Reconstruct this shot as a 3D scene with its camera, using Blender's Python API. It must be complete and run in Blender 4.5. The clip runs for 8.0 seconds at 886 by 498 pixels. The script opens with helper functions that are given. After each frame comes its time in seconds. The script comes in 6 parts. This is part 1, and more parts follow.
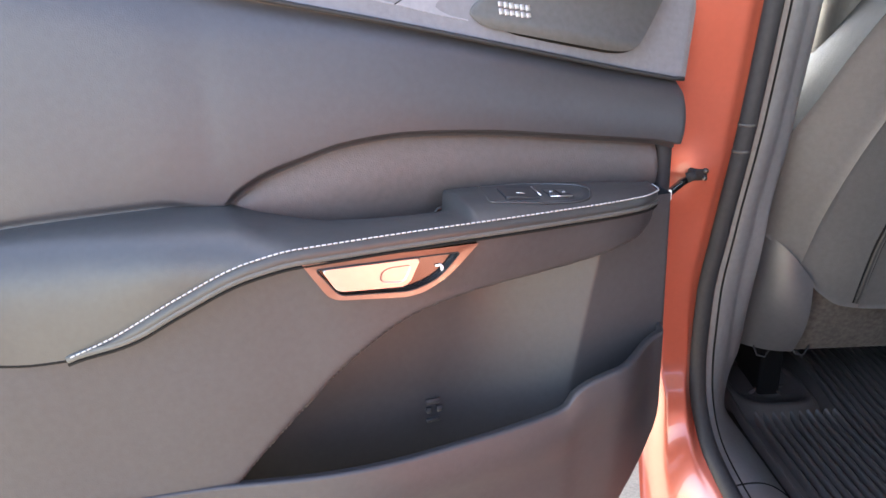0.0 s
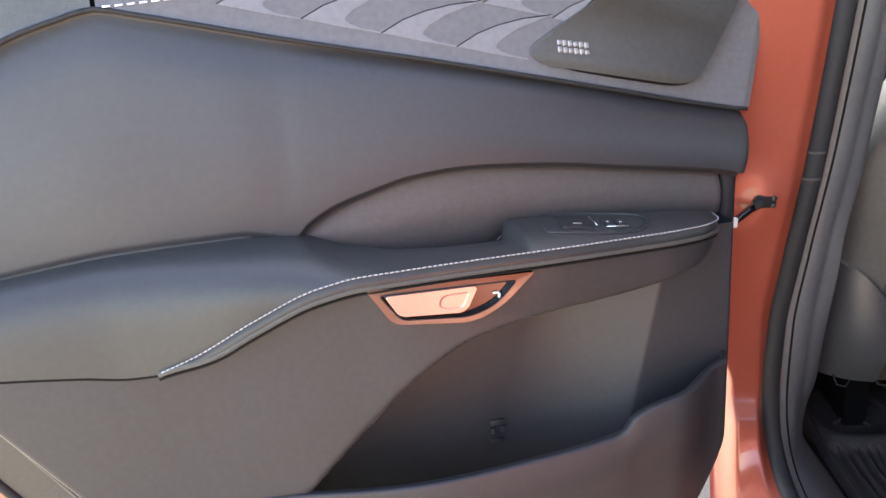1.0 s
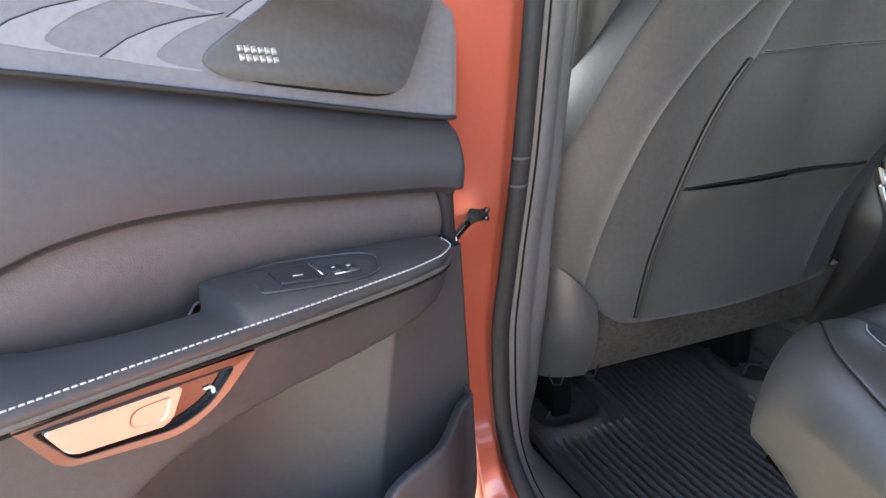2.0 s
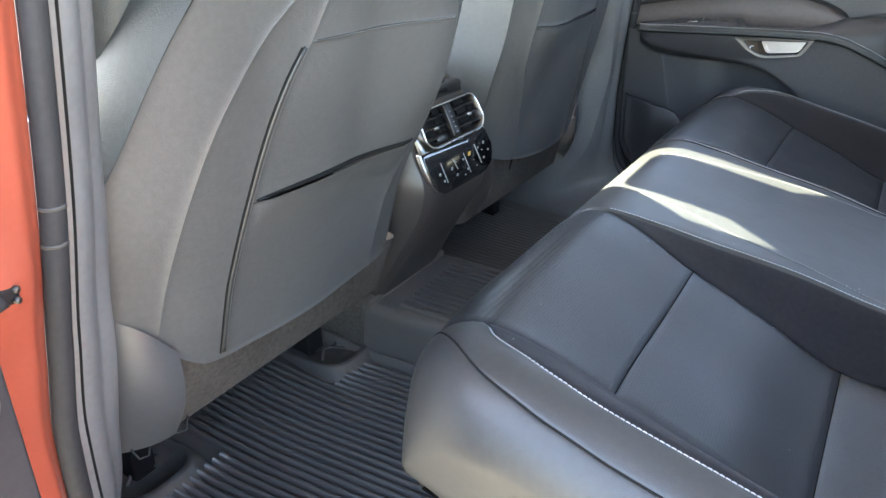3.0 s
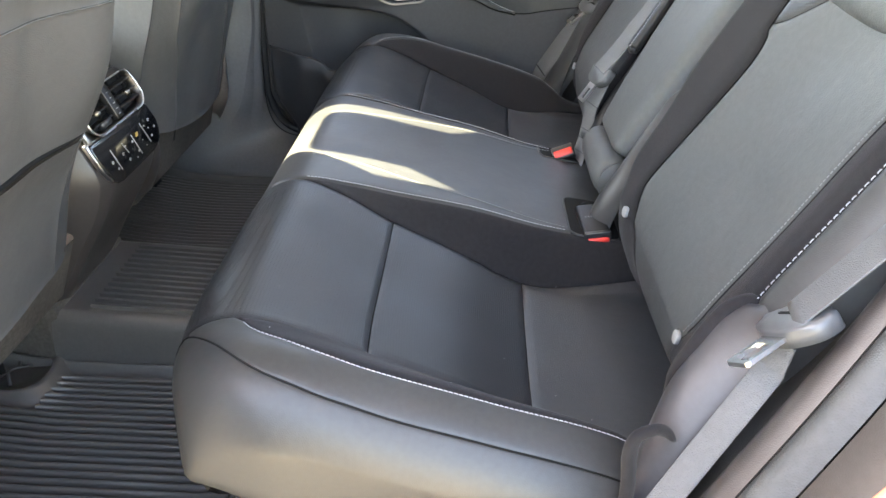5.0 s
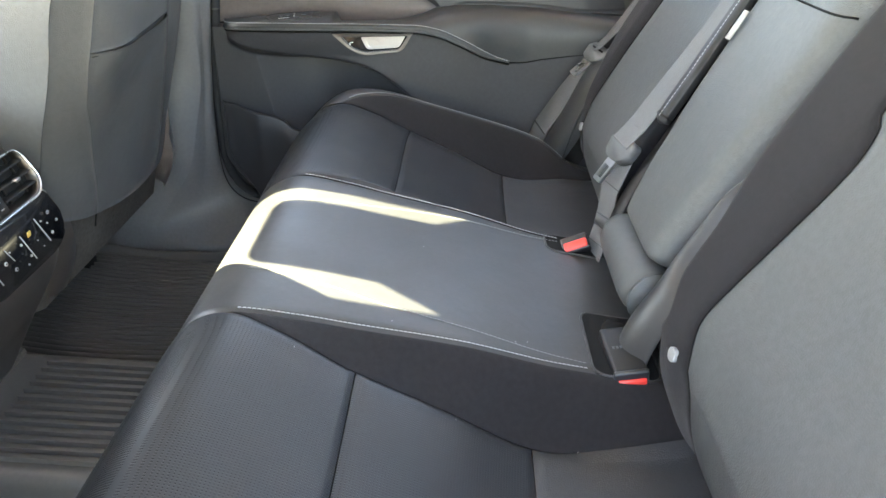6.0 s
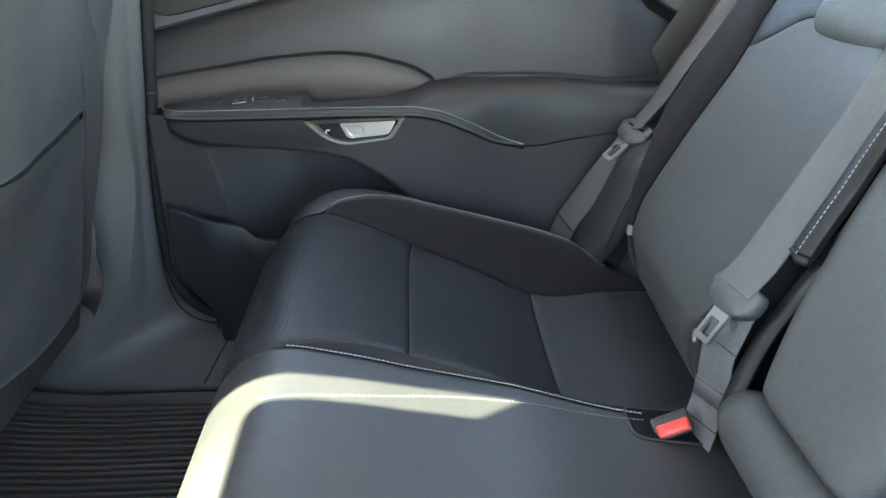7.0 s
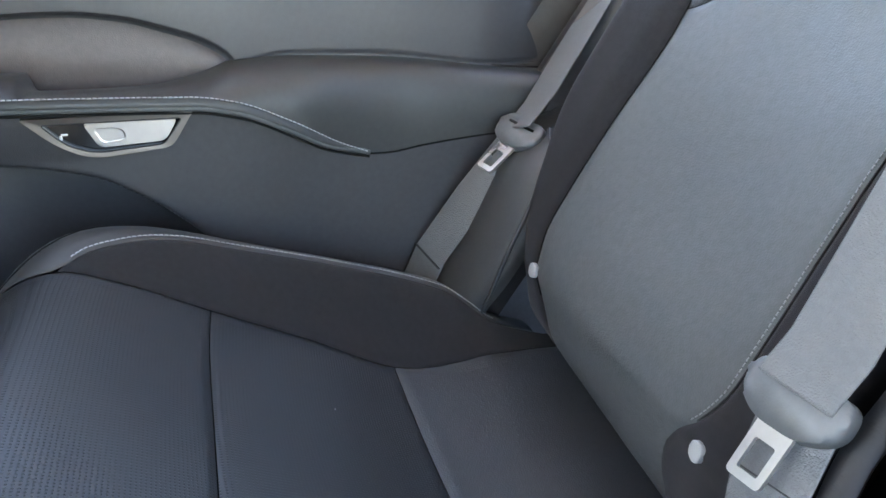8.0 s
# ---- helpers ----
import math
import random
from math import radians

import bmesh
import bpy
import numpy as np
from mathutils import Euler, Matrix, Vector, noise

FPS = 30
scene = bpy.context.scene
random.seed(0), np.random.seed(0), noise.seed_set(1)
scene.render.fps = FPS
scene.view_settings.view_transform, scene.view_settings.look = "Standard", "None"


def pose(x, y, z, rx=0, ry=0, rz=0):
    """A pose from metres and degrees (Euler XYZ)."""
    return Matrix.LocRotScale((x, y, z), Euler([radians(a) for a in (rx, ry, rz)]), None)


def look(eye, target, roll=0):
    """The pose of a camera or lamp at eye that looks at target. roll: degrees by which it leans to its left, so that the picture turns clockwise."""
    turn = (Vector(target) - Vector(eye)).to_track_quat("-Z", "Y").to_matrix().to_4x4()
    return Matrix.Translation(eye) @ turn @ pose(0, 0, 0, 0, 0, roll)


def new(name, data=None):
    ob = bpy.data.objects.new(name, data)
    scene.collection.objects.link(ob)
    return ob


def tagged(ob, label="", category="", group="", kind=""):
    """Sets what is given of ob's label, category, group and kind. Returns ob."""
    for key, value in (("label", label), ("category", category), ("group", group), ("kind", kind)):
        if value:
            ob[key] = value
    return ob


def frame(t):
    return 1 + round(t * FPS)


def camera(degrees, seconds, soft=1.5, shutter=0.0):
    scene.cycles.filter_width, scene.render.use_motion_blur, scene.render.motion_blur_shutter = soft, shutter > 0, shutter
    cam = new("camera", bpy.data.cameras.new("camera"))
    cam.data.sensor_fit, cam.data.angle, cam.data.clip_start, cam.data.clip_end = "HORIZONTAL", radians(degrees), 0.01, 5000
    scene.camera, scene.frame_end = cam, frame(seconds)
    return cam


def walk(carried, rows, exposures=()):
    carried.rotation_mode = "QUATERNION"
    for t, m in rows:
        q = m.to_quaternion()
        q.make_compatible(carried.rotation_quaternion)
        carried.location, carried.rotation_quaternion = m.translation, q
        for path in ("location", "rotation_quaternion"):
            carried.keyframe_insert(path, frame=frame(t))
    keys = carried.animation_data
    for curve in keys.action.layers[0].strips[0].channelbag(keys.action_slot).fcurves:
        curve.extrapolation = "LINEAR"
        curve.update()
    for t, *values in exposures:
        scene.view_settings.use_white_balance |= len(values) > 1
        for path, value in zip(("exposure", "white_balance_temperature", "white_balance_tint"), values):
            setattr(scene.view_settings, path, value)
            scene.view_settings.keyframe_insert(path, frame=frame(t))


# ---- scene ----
cam = camera(60.2, 8.0)
PATH = [
    (0, (-1.096, -0.185, 1.15), (-1.071, 1.703, 0.49), -2.0),
    (0.5, (-1.075, -0.212, 1.168), (-1.259, 1.679, 0.545), -2.7),
    (1, (-1.064, -0.217, 1.169), (-1.279, 1.678, 0.567), -4.0),
    (1.5, (-1.076, -0.17, 1.155), (-0.996, 1.738, 0.56), -3.5),
    (1.7, (-1.1, -0.128, 1.157), (-0.805, 1.756, 0.554), -3.7),
    (2.8, (-1.058, 0.111, 1.18), (0.378, 1.263, 0.398), -1.9),
    (3, (-1.051, 0.13, 1.19), (0.509, 1.083, 0.379), -1.3),
    (3.5, (-1.101, 0.167, 1.212), (0.646, 0.531, 0.309), -0.2),
    (4, (-1.134, 0.199, 1.234), (0.597, 0.413, 0.256), 0.0),
    (4.2, (-1.141, 0.206, 1.242), (0.594, 0.396, 0.266), 0.3),
    (5.3, (-1.033, 0.191, 1.252), (0.721, 0.23, 0.293), 1.0),
    (5.5, (-0.971, 0.184, 1.253), (0.793, 0.224, 0.312), 0.8),
    (6, (-0.804, 0.204, 1.233), (0.976, 0.245, 0.321), 0.6),
    (6.5, (-0.598, 0.271, 1.235), (1.211, 0.295, 0.384), -1.7),
    (7, (-0.464, 0.29, 1.237), (1.35, 0.216, 0.397), -0.7),
    (7.5, (-0.317, 0.308, 1.177), (1.473, -0.013, 0.343), 1.5),
    (8, (-0.122, 0.293, 1.135), (1.607, -0.292, 0.318), 3.1),
]
EXPOSURES = [(0.0, 3.96, 7600, 16), (1.0, 3.45, 7650, 15), (1.5, 3.62, 7650, 15), (1.8, 3.74, 7600, 13), (2.9, 4.72, 7300, 8), (3.5, 5.17, 8000, 10), (4.2, 4.87, 8150, 10), (5.5, 5.09, 8800, 13), (6.0, 5.22, 8600, 9), (6.5, 4.91, 7450, 1), (7.0, 4.72, 7500, 4), (7.5, 5.0, 7600, 7), (8.0, 5.22, 7250, 9)]
walk(cam, [(t, look(eye, target, roll)) for t, eye, target, roll in PATH], EXPOSURES)

# ---- world, sun, exposure ----
SUN_AZ, SUN_EL = radians(8.0), radians(52.0)      # to the car's left of straight ahead; height
SUN = Vector((-math.sin(SUN_AZ) * math.cos(SUN_EL), math.cos(SUN_AZ) * math.cos(SUN_EL), math.sin(SUN_EL)))
world = bpy.data.worlds.new("sky")
scene.world = world
world.use_nodes = True
wn = world.node_tree
sky = wn.nodes.new("ShaderNodeTexSky")
sky.sky_type, sky.sun_disc = "NISHITA", False
sky.sun_elevation, sky.sun_rotation = SUN_EL, -SUN_AZ
wn.links.new(sky.outputs[0], wn.nodes["Background"].inputs[0])
wn.nodes["Background"].inputs[1].default_value = 0.15
sun = new("sun", bpy.data.lights.new("sun", "SUN"))
sun.data.energy, sun.data.angle, sun.data.color = 4.2, radians(0.5), (0.95, 1.0, 0.86)
sun.matrix_basis = look(SUN * 20, (0, 0, 0))

# ---- materials ----


def material(name, colour, rough=0.5, metal=0.0, grain=0.0, scale=700.0, vary=0.12, cells=True, spec=0.5, sheen=0.0, coat=0.0, soft=0.0):
    """A surface with large stains, a fine grain and bump at real size."""
    m = bpy.data.materials.new(name)
    m.use_nodes = True
    t = m.node_tree
    n, l = t.nodes, t.links
    b = n["Principled BSDF"]
    b.inputs["Base Color"].default_value = (*colour, 1)
    b.inputs["Roughness"].default_value = rough
    b.inputs["Metallic"].default_value = metal
    b.inputs["Specular IOR Level"].default_value = spec
    b.inputs["Sheen Weight"].default_value = sheen
    b.inputs["Sheen Roughness"].default_value = 0.5
    b.inputs["Coat Weight"].default_value = coat
    b.inputs["Coat Roughness"].default_value = 0.05
    co = n.new("ShaderNodeTexCoord")
    if vary:
        big = n.new("ShaderNodeTexNoise")
        big.inputs["Scale"].default_value, big.inputs["Detail"].default_value = 7.0, 5.0
        small = n.new("ShaderNodeTexNoise")
        small.inputs["Scale"].default_value, small.inputs["Detail"].default_value = 160.0, 3.0
        l.new(co.outputs["Object"], big.inputs["Vector"])
        l.new(co.outputs["Object"], small.inputs["Vector"])
        add = n.new("ShaderNodeMath")
        add.operation = "ADD"
        l.new(big.outputs[0], add.inputs[0])
        l.new(small.outputs[0], add.inputs[1])
        lo, hi = 1 - vary, 1 + vary
        ramp = n.new("ShaderNodeMapRange")
        ramp.inputs[1].default_value, ramp.inputs[2].default_value = 0.7, 1.3
        ramp.inputs[3].default_value, ramp.inputs[4].default_value = lo, hi
        l.new(add.outputs[0], ramp.inputs[0])
        mix = n.new("ShaderNodeVectorMath")
        mix.operation = "MULTIPLY"
        mix.inputs[0].default_value = colour
        l.new(ramp.outputs[0], mix.inputs[1])
        l.new(mix.outputs[0], b.inputs["Base Color"])
        rr = n.new("ShaderNodeMapRange")
        rr.inputs[1].default_value, rr.inputs[2].default_value = 0.3, 0.7
        rr.inputs[3].default_value, rr.inputs[4].default_value = max(rough - 0.07, 0.02), min(rough + 0.07, 1)
        l.new(big.outputs[0], rr.inputs[0])
        l.new(rr.outputs[0], b.inputs["Roughness"])
    if grain:
        tex = n.new("ShaderNodeTexVoronoi" if cells else "ShaderNodeTexNoise")
        tex.inputs["Scale"].default_value = scale
        l.new(co.outputs["Object"], tex.inputs["Vector"])
        bump = n.new("ShaderNodeBump")
        bump.inputs["Strength"].default_value, bump.inputs["Distance"].default_value = grain, 0.0006
        l.new(tex.outputs[0], bump.inputs["Height"])
        l.new(bump.outputs[0], b.inputs["Normal"])
        if soft:
            fold = n.new("ShaderNodeTexNoise")
            fold.inputs["Scale"].default_value, fold.inputs["Detail"].default_value = 22.0, 3.0
            l.new(co.outputs["Object"], fold.inputs["Vector"])
            under = n.new("ShaderNodeBump")
            under.inputs["Strength"].default_value, under.inputs["Distance"].default_value = soft, 0.006
            l.new(fold.outputs[0], under.inputs["Height"])
            l.new(under.outputs[0], bump.inputs["Normal"])
    return m


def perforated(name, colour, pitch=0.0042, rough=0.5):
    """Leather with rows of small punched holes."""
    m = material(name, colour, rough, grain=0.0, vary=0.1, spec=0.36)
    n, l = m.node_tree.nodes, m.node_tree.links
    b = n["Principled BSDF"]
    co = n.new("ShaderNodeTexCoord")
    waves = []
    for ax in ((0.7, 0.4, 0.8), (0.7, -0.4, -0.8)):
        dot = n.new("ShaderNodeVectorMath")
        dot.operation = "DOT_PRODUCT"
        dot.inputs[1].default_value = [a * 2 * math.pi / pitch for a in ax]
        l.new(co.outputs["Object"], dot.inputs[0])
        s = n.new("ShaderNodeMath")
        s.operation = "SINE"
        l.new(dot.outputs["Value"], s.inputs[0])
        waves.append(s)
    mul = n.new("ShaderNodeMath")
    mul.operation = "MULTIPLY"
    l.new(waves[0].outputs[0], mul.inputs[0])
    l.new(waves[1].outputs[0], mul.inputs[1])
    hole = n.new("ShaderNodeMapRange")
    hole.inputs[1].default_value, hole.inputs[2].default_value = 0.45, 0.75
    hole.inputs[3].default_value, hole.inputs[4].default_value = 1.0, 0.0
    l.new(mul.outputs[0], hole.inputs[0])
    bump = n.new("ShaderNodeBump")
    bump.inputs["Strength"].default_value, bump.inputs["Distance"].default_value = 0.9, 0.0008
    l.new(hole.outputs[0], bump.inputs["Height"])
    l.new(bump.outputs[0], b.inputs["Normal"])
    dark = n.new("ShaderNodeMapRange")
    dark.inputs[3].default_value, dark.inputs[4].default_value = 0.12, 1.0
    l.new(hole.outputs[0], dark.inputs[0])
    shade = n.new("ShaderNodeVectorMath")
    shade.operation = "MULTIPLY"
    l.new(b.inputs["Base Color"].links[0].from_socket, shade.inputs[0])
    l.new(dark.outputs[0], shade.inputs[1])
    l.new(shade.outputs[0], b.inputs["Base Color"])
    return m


# one leather in two tones: paler for lit parts, darker for the shaded cushion
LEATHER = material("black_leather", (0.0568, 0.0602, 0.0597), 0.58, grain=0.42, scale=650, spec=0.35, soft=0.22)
LEATHER_SHADED = material("shaded_black_leather", (0.023, 0.025, 0.0276), 0.48, grain=0.42, scale=650, spec=0.5, soft=0.2)
LEATHER_SMOOTH = material("smooth_black_leather", (0.0255, 0.0260, 0.0260), 0.46, grain=0.14, scale=900, spec=0.45, soft=0.14)
# real holes, but the base is also darkened for the shade on these panels
PERF_SHADED = perforated("shaded_perforated_leather", (0.0158, 0.0171, 0.0196), 0.0040, 0.46)
SUEDE = material("black_suede", (0.0126, 0.0116, 0.0126), 0.95, grain=0.5, scale=1500, cells=False, sheen=0.06, vary=0.20, spec=0.12)
TRIM = material("black_trim_plastic", (0.0437, 0.0390, 0.0359), 0.55, grain=0.28, scale=900)
DOOR_LEATHER = material("matt_door_leather", (0.0296, 0.0287, 0.0314), 0.50, grain=0.14, scale=900, spec=0.5, soft=0.08)
TRIM_GREY = material("grey_pillar_plastic", (0.0961, 0.0961, 0.0989), 0.5, grain=0.2, scale=900)
TRIM_SOFT = material("soft_door_trim", (0.0315, 0.0312, 0.0345), 0.50, grain=0.16, scale=900, spec=0.35)
INSERT = material("brown_grained_trim", (0.082, 0.064, 0.060), 0.50, grain=0.4, scale=800)
FABRIC = material("grey_woven_fabric", (0.115, 0.113, 0.122), 0.95, grain=0.6, scale=1200, cells=False, sheen=0.2, spec=0.2)
SHEEN = material("pressed_fabric", (0.150, 0.147, 0.160), 0.75, grain=0.3, scale=1200, cells=False, sheen=0.4, spec=0.3)
CARPET = material("dark_carpet", (0.0612, 0.0547, 0.0490), 1.0, grain=1.0, scale=900, cells=False, spec=0.1, vary=0.35)
RUBBER = material("black_rubber", (0.0638, 0.0585, 0.0553), 0.42, grain=0.10, scale=500, vary=0.10)
SEAL = material("rubber_seal", (0.0224, 0.0224, 0.024), 0.65, vary=0.15, spec=0.2)
BLACK = material("gloss_black", (0.008, 0.008, 0.009), 0.12, coat=0.4, vary=0.0)
# near-black for joints, and for the shade inside gaps and hollows
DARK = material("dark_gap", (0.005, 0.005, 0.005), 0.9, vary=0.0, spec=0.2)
CHROME = material("satin_chrome", (0.62, 0.61, 0.59), 0.28, metal=1.0, vary=0.03)
STEEL = material("bright_steel", (0.56, 0.56, 0.55), 0.30, metal=1.0, vary=0.05)
PAINT = material("copper_red_paint", (0.335, 0.076, 0.046), 0.34, vary=0.05, coat=0.6, metal=0.15)
THREAD = material("pale_thread", (0.30, 0.30, 0.305), 0.8, vary=0.1)
WEB = material("grey_webbing", (0.0836, 0.0855, 0.0874), 0.7, grain=0.8, scale=800, vary=0.08)
WEBPLASTIC = material("grey_tongue_plastic", (0.07, 0.073, 0.076), 0.45, grain=0.1)
RED = material("red_button", (0.65, 0.04, 0.03), 0.35, vary=0.03)
WHITE = material("white_marking", (0.75, 0.75, 0.74), 0.6, vary=0.03)
GROUND = material("pale_paving", (0.30, 0.262, 0.215), 0.9, grain=0.6, scale=120, cells=False, vary=0.25)
# unseen roof lining, made pale to bounce light into the cabin
ROOF_BOUNCE = material("pale_roof_bounce", (0.5, 0.49, 0.475), 0.9, grain=0.5, scale=900, cells=False, spec=0.1)
SPEAKER = material("speaker_mesh", (0.068, 0.0687, 0.0687), 0.8, grain=0.7, scale=1600, cells=False, spec=0.25)
HANDLE = material("satin_silver", (0.3864, 0.3696, 0.3612), 0.32, metal=0.9, vary=0.03)
CASE = material("matt_black_case", (0.010, 0.010, 0.011), 0.5, grain=0.1, vary=0.1, spec=0.3)
SWITCH = material("satin_black_switch", (0.018, 0.019, 0.021), 0.35, vary=0.1)
SATIN = material("dark_satin_metal", (0.12, 0.11, 0.105), 0.38, metal=1.0, vary=0.04)
SEATBACK = material("grey_seatback_leather", (0.0635, 0.0625, 0.0615), 0.48, grain=0.35, scale=700, soft=0.25)
AMBER = material("amber_marking", (0.42, 0.26, 0.06), 0.5, vary=0.03)
SEWN = material("grey_sewing_thread", (0.16, 0.165, 0.165), 0.8, vary=0.1)
BUTTON = material("pale_button", (0.27, 0.27, 0.265), 0.6, vary=0.03)
DASH = material("dark_dash", (0.03, 0.03, 0.032), 0.6, grain=0.2)
CAP = material("dark_satin_cap", (0.051, 0.051, 0.0536), 0.36, grain=0.1, scale=900)
CONSOLE = material("brown_black_plastic", (0.034, 0.029, 0.027), 0.42, grain=0.15, scale=900)
STRAP = material("grey_weatherstrip", (0.045, 0.043, 0.041), 0.7, grain=0.2)

# ---- mesh helpers ----


def curve(points):
    """A smooth function through (t, value) points, level with the ends."""
    t = np.array([p[0] for p in points], float)
    v = np.array([p[1] for p in points], float)
    d = np.gradient(v, t)
    s = np.diff(v) / np.diff(t)
    for i in range(1, len(t) - 1):
        if s[i - 1] * s[i] <= 0:
            d[i] = 0
        else:
            d[i] = 2 * s[i - 1] * s[i] / (s[i - 1] + s[i])

    def at(x):
        x = np.clip(np.asarray(x, float), t[0], t[-1])
        i = np.clip(np.searchsorted(t, x) - 1, 0, len(t) - 2)
        h = t[i + 1] - t[i]
        k = (x - t[i]) / h
        return (2 * k**3 - 3 * k**2 + 1) * v[i] + (k**3 - 2 * k**2 + k) * h * d[i] + (3 * k**2 - 2 * k**3) * v[i + 1] + (k**3 - k**2) * h * d[i + 1]

    return at


def step(x, a, b):
    k = np.clip((np.asarray(x, float) - a) / (b - a), 0, 1)
    return k * k * (3 - 2 * k)


def mesh_of(name, verts, faces, mat, smooth=True):
    me = bpy.data.meshes.new(name)
    me.from_pydata([tuple(map(float, v)) for v in verts], [], faces)
    me.materials.append(mat)
    me.update()
    if smooth:
        me.polygons.foreach_set("use_smooth", [True] * len(me.polygons))
    return me


def thing(name, base, label, category, group="", kind=""):
    e = new(name)
    e.empty_display_size = 0.05
    e.matrix_basis = Matrix.Translation(base)
    return tagged(e, label, category, group, kind)


def part(name, made, mat, parent, label="", smooth=True, local=False):
    """One mesh under a thing or a part; made: a bmesh or (verts, faces), in world places unless local."""
    if isinstance(made, tuple):
        me = mesh_of(name, made[0], made[1], mat, smooth)
    else:
        me = bpy.data.meshes.new(name)
        bmesh.ops.recalc_face_normals(made, faces=made.faces)
        made.to_mesh(me)
        made.free()
        me.materials.append(mat)
        me.polygons.foreach_set("use_smooth", [smooth] * len(me.polygons))
    ob = new(name, me)
    if parent:
        ob.parent = parent
        if parent.parent is None and not local:
            ob.matrix_parent_inverse = parent.matrix_basis.inverted()
    if label:
        ob["label"] = label
    return ob


def join(*pieces):
    verts, faces = [], []
    for v, f in pieces:
        k = len(verts)
        verts.extend(v)
        faces.extend([tuple(i + k for i in g) for g in f])
    return verts, faces


def grid(fn, us, vs, flip=False):
    """A sheet through fn(u, v) -> x, y, z, on all of us and vs."""
    U, V = np.meshgrid(np.asarray(us, float), np.asarray(vs, float), indexing="ij")
    X, Y, Z = fn(U, V)
    verts = np.stack([np.broadcast_to(a, U.shape) for a in (X, Y, Z)], -1).reshape(-1, 3)
    n, m = U.shape
    faces = []
    for i in range(n - 1):
        for j in range(m - 1):
            a = i * m + j
            f = (a, a + 1, a + m + 1, a + m)
            faces.append(f[::-1] if flip else f)
    return list(verts), faces


def panel(fn, p0, p1, q0, q1, n=22, m=40, dip=0.0028, edge=0.010, flip=False, puff=0.0):
    """An upholstery panel on the surface fn(p, q) -> point, between the lines p0(q) and p1(q), from q0 to q1; its rim sinks into the seam."""
    def spread(k):
        e = np.linspace(0, 1, k)
        rim = np.array([0.006, 0.02, 0.045])
        return np.unique(np.concatenate([e, rim, 1 - rim]))

    a, b = spread(n), spread(m)
    A, B = np.meshgrid(a, b, indexing="ij")
    Q = q0 + (q1 - q0) * B
    P0 = p0(Q) if callable(p0) else np.full_like(Q, p0)
    P1 = p1(Q) if callable(p1) else np.full_like(Q, p1)
    P = P0 + (P1 - P0) * A
    xyz = np.stack(np.broadcast_arrays(*fn(P, Q)), -1)
    du, dv = np.gradient(xyz, axis=0), np.gradient(xyz, axis=1)
    nor = np.cross(du, dv)
    nor /= np.linalg.norm(nor, axis=-1, keepdims=True) + 1e-12
    if flip:
        nor = -nor
    wide = np.abs(P1 - P0)
    away = np.minimum(np.minimum(A, 1 - A) * wide, np.minimum(B, 1 - B) * abs(q1 - q0))
    k = np.clip(away / edge, 0, 1)
    sink = dip * (1 - k) ** 2.2
    bulge = puff * np.clip(4 * A * (1 - A), 0, 1) * np.clip(4 * B * (1 - B), 0, 1)
    xyz = xyz + nor * (bulge - sink)[..., None]
    c, d = A.shape
    faces = []
    for i in range(c - 1):
        for j in range(d - 1):
            o = i * d + j
            f = (o, o + d, o + d + 1, o + 1)
            faces.append(f[::-1] if flip else f)
    return list(xyz.reshape(-1, 3)), faces


def tube(points, radius, sides=8, closed=False, flat=1.0, ends=True):
    """A round bar along points; flat squeezes it across its second axis."""
    pts = [Vector(p) for p in points]
    n = len(pts)
    rad = radius if callable(radius) else (lambda k: radius)
    verts, faces = [], []
    up = None
    for i, p in enumerate(pts):
        a = pts[(i - 1) % n] if closed or i > 0 else p
        b = pts[(i + 1) % n] if closed or i < n - 1 else p
        t = (b - a).normalized()
        if up is None:
            up = t.orthogonal().normalized()
        up = (up - t * up.dot(t)).normalized()
        side = t.cross(up)
        r = rad(i / max(n - 1, 1))
        for k in range(sides):
            w = 2 * math.pi * k / sides
            verts.append(p + up * math.cos(w) * r + side * math.sin(w) * r * flat)
    for i in range(n if closed else n - 1):
        j = (i + 1) % n
        for k in range(sides):
            h = (k + 1) % sides
            faces.append((i * sides + k, i * sides + h, j * sides + h, j * sides + k))
    if not closed and ends:
        faces.append(tuple(range(sides))[::-1])
        faces.append(tuple((n - 1) * sides + k for k in range(sides)))
    return verts, faces


def strip(points, across, width, thick, rounded=True):
    """A flat band along points; across: its direction of width at each point."""
    verts, faces = [], []
    pts = [Vector(p) for p in points]
    n = len(pts)
    prof = [(-0.5, 0.35), (-0.47, 0.5), (0.47, 0.5), (0.5, 0.35), (0.5, -0.35), (0.47, -0.5), (-0.47, -0.5), (-0.5, -0.35)]
    for i, p in enumerate(pts):
        t = (pts[min(i + 1, n - 1)] - pts[max(i - 1, 0)]).normalized()
        w = Vector(across(i / (n - 1)) if callable(across) else across)
        w = (w - t * w.dot(t)).normalized()
        nn = t.cross(w)
        for a, b in prof:
            verts.append(p + w * a * width + nn * b * thick)
    for i in range(n - 1):
        for k in range(8):
            h = (k + 1) % 8
            faces.append((i * 8 + k, i * 8 + h, i * 8 + 8 + h, i * 8 + 8 + k))
    faces.append(tuple(range(8))[::-1])
    faces.append(tuple((n - 1) * 8 + k for k in range(8)))
    return verts, faces


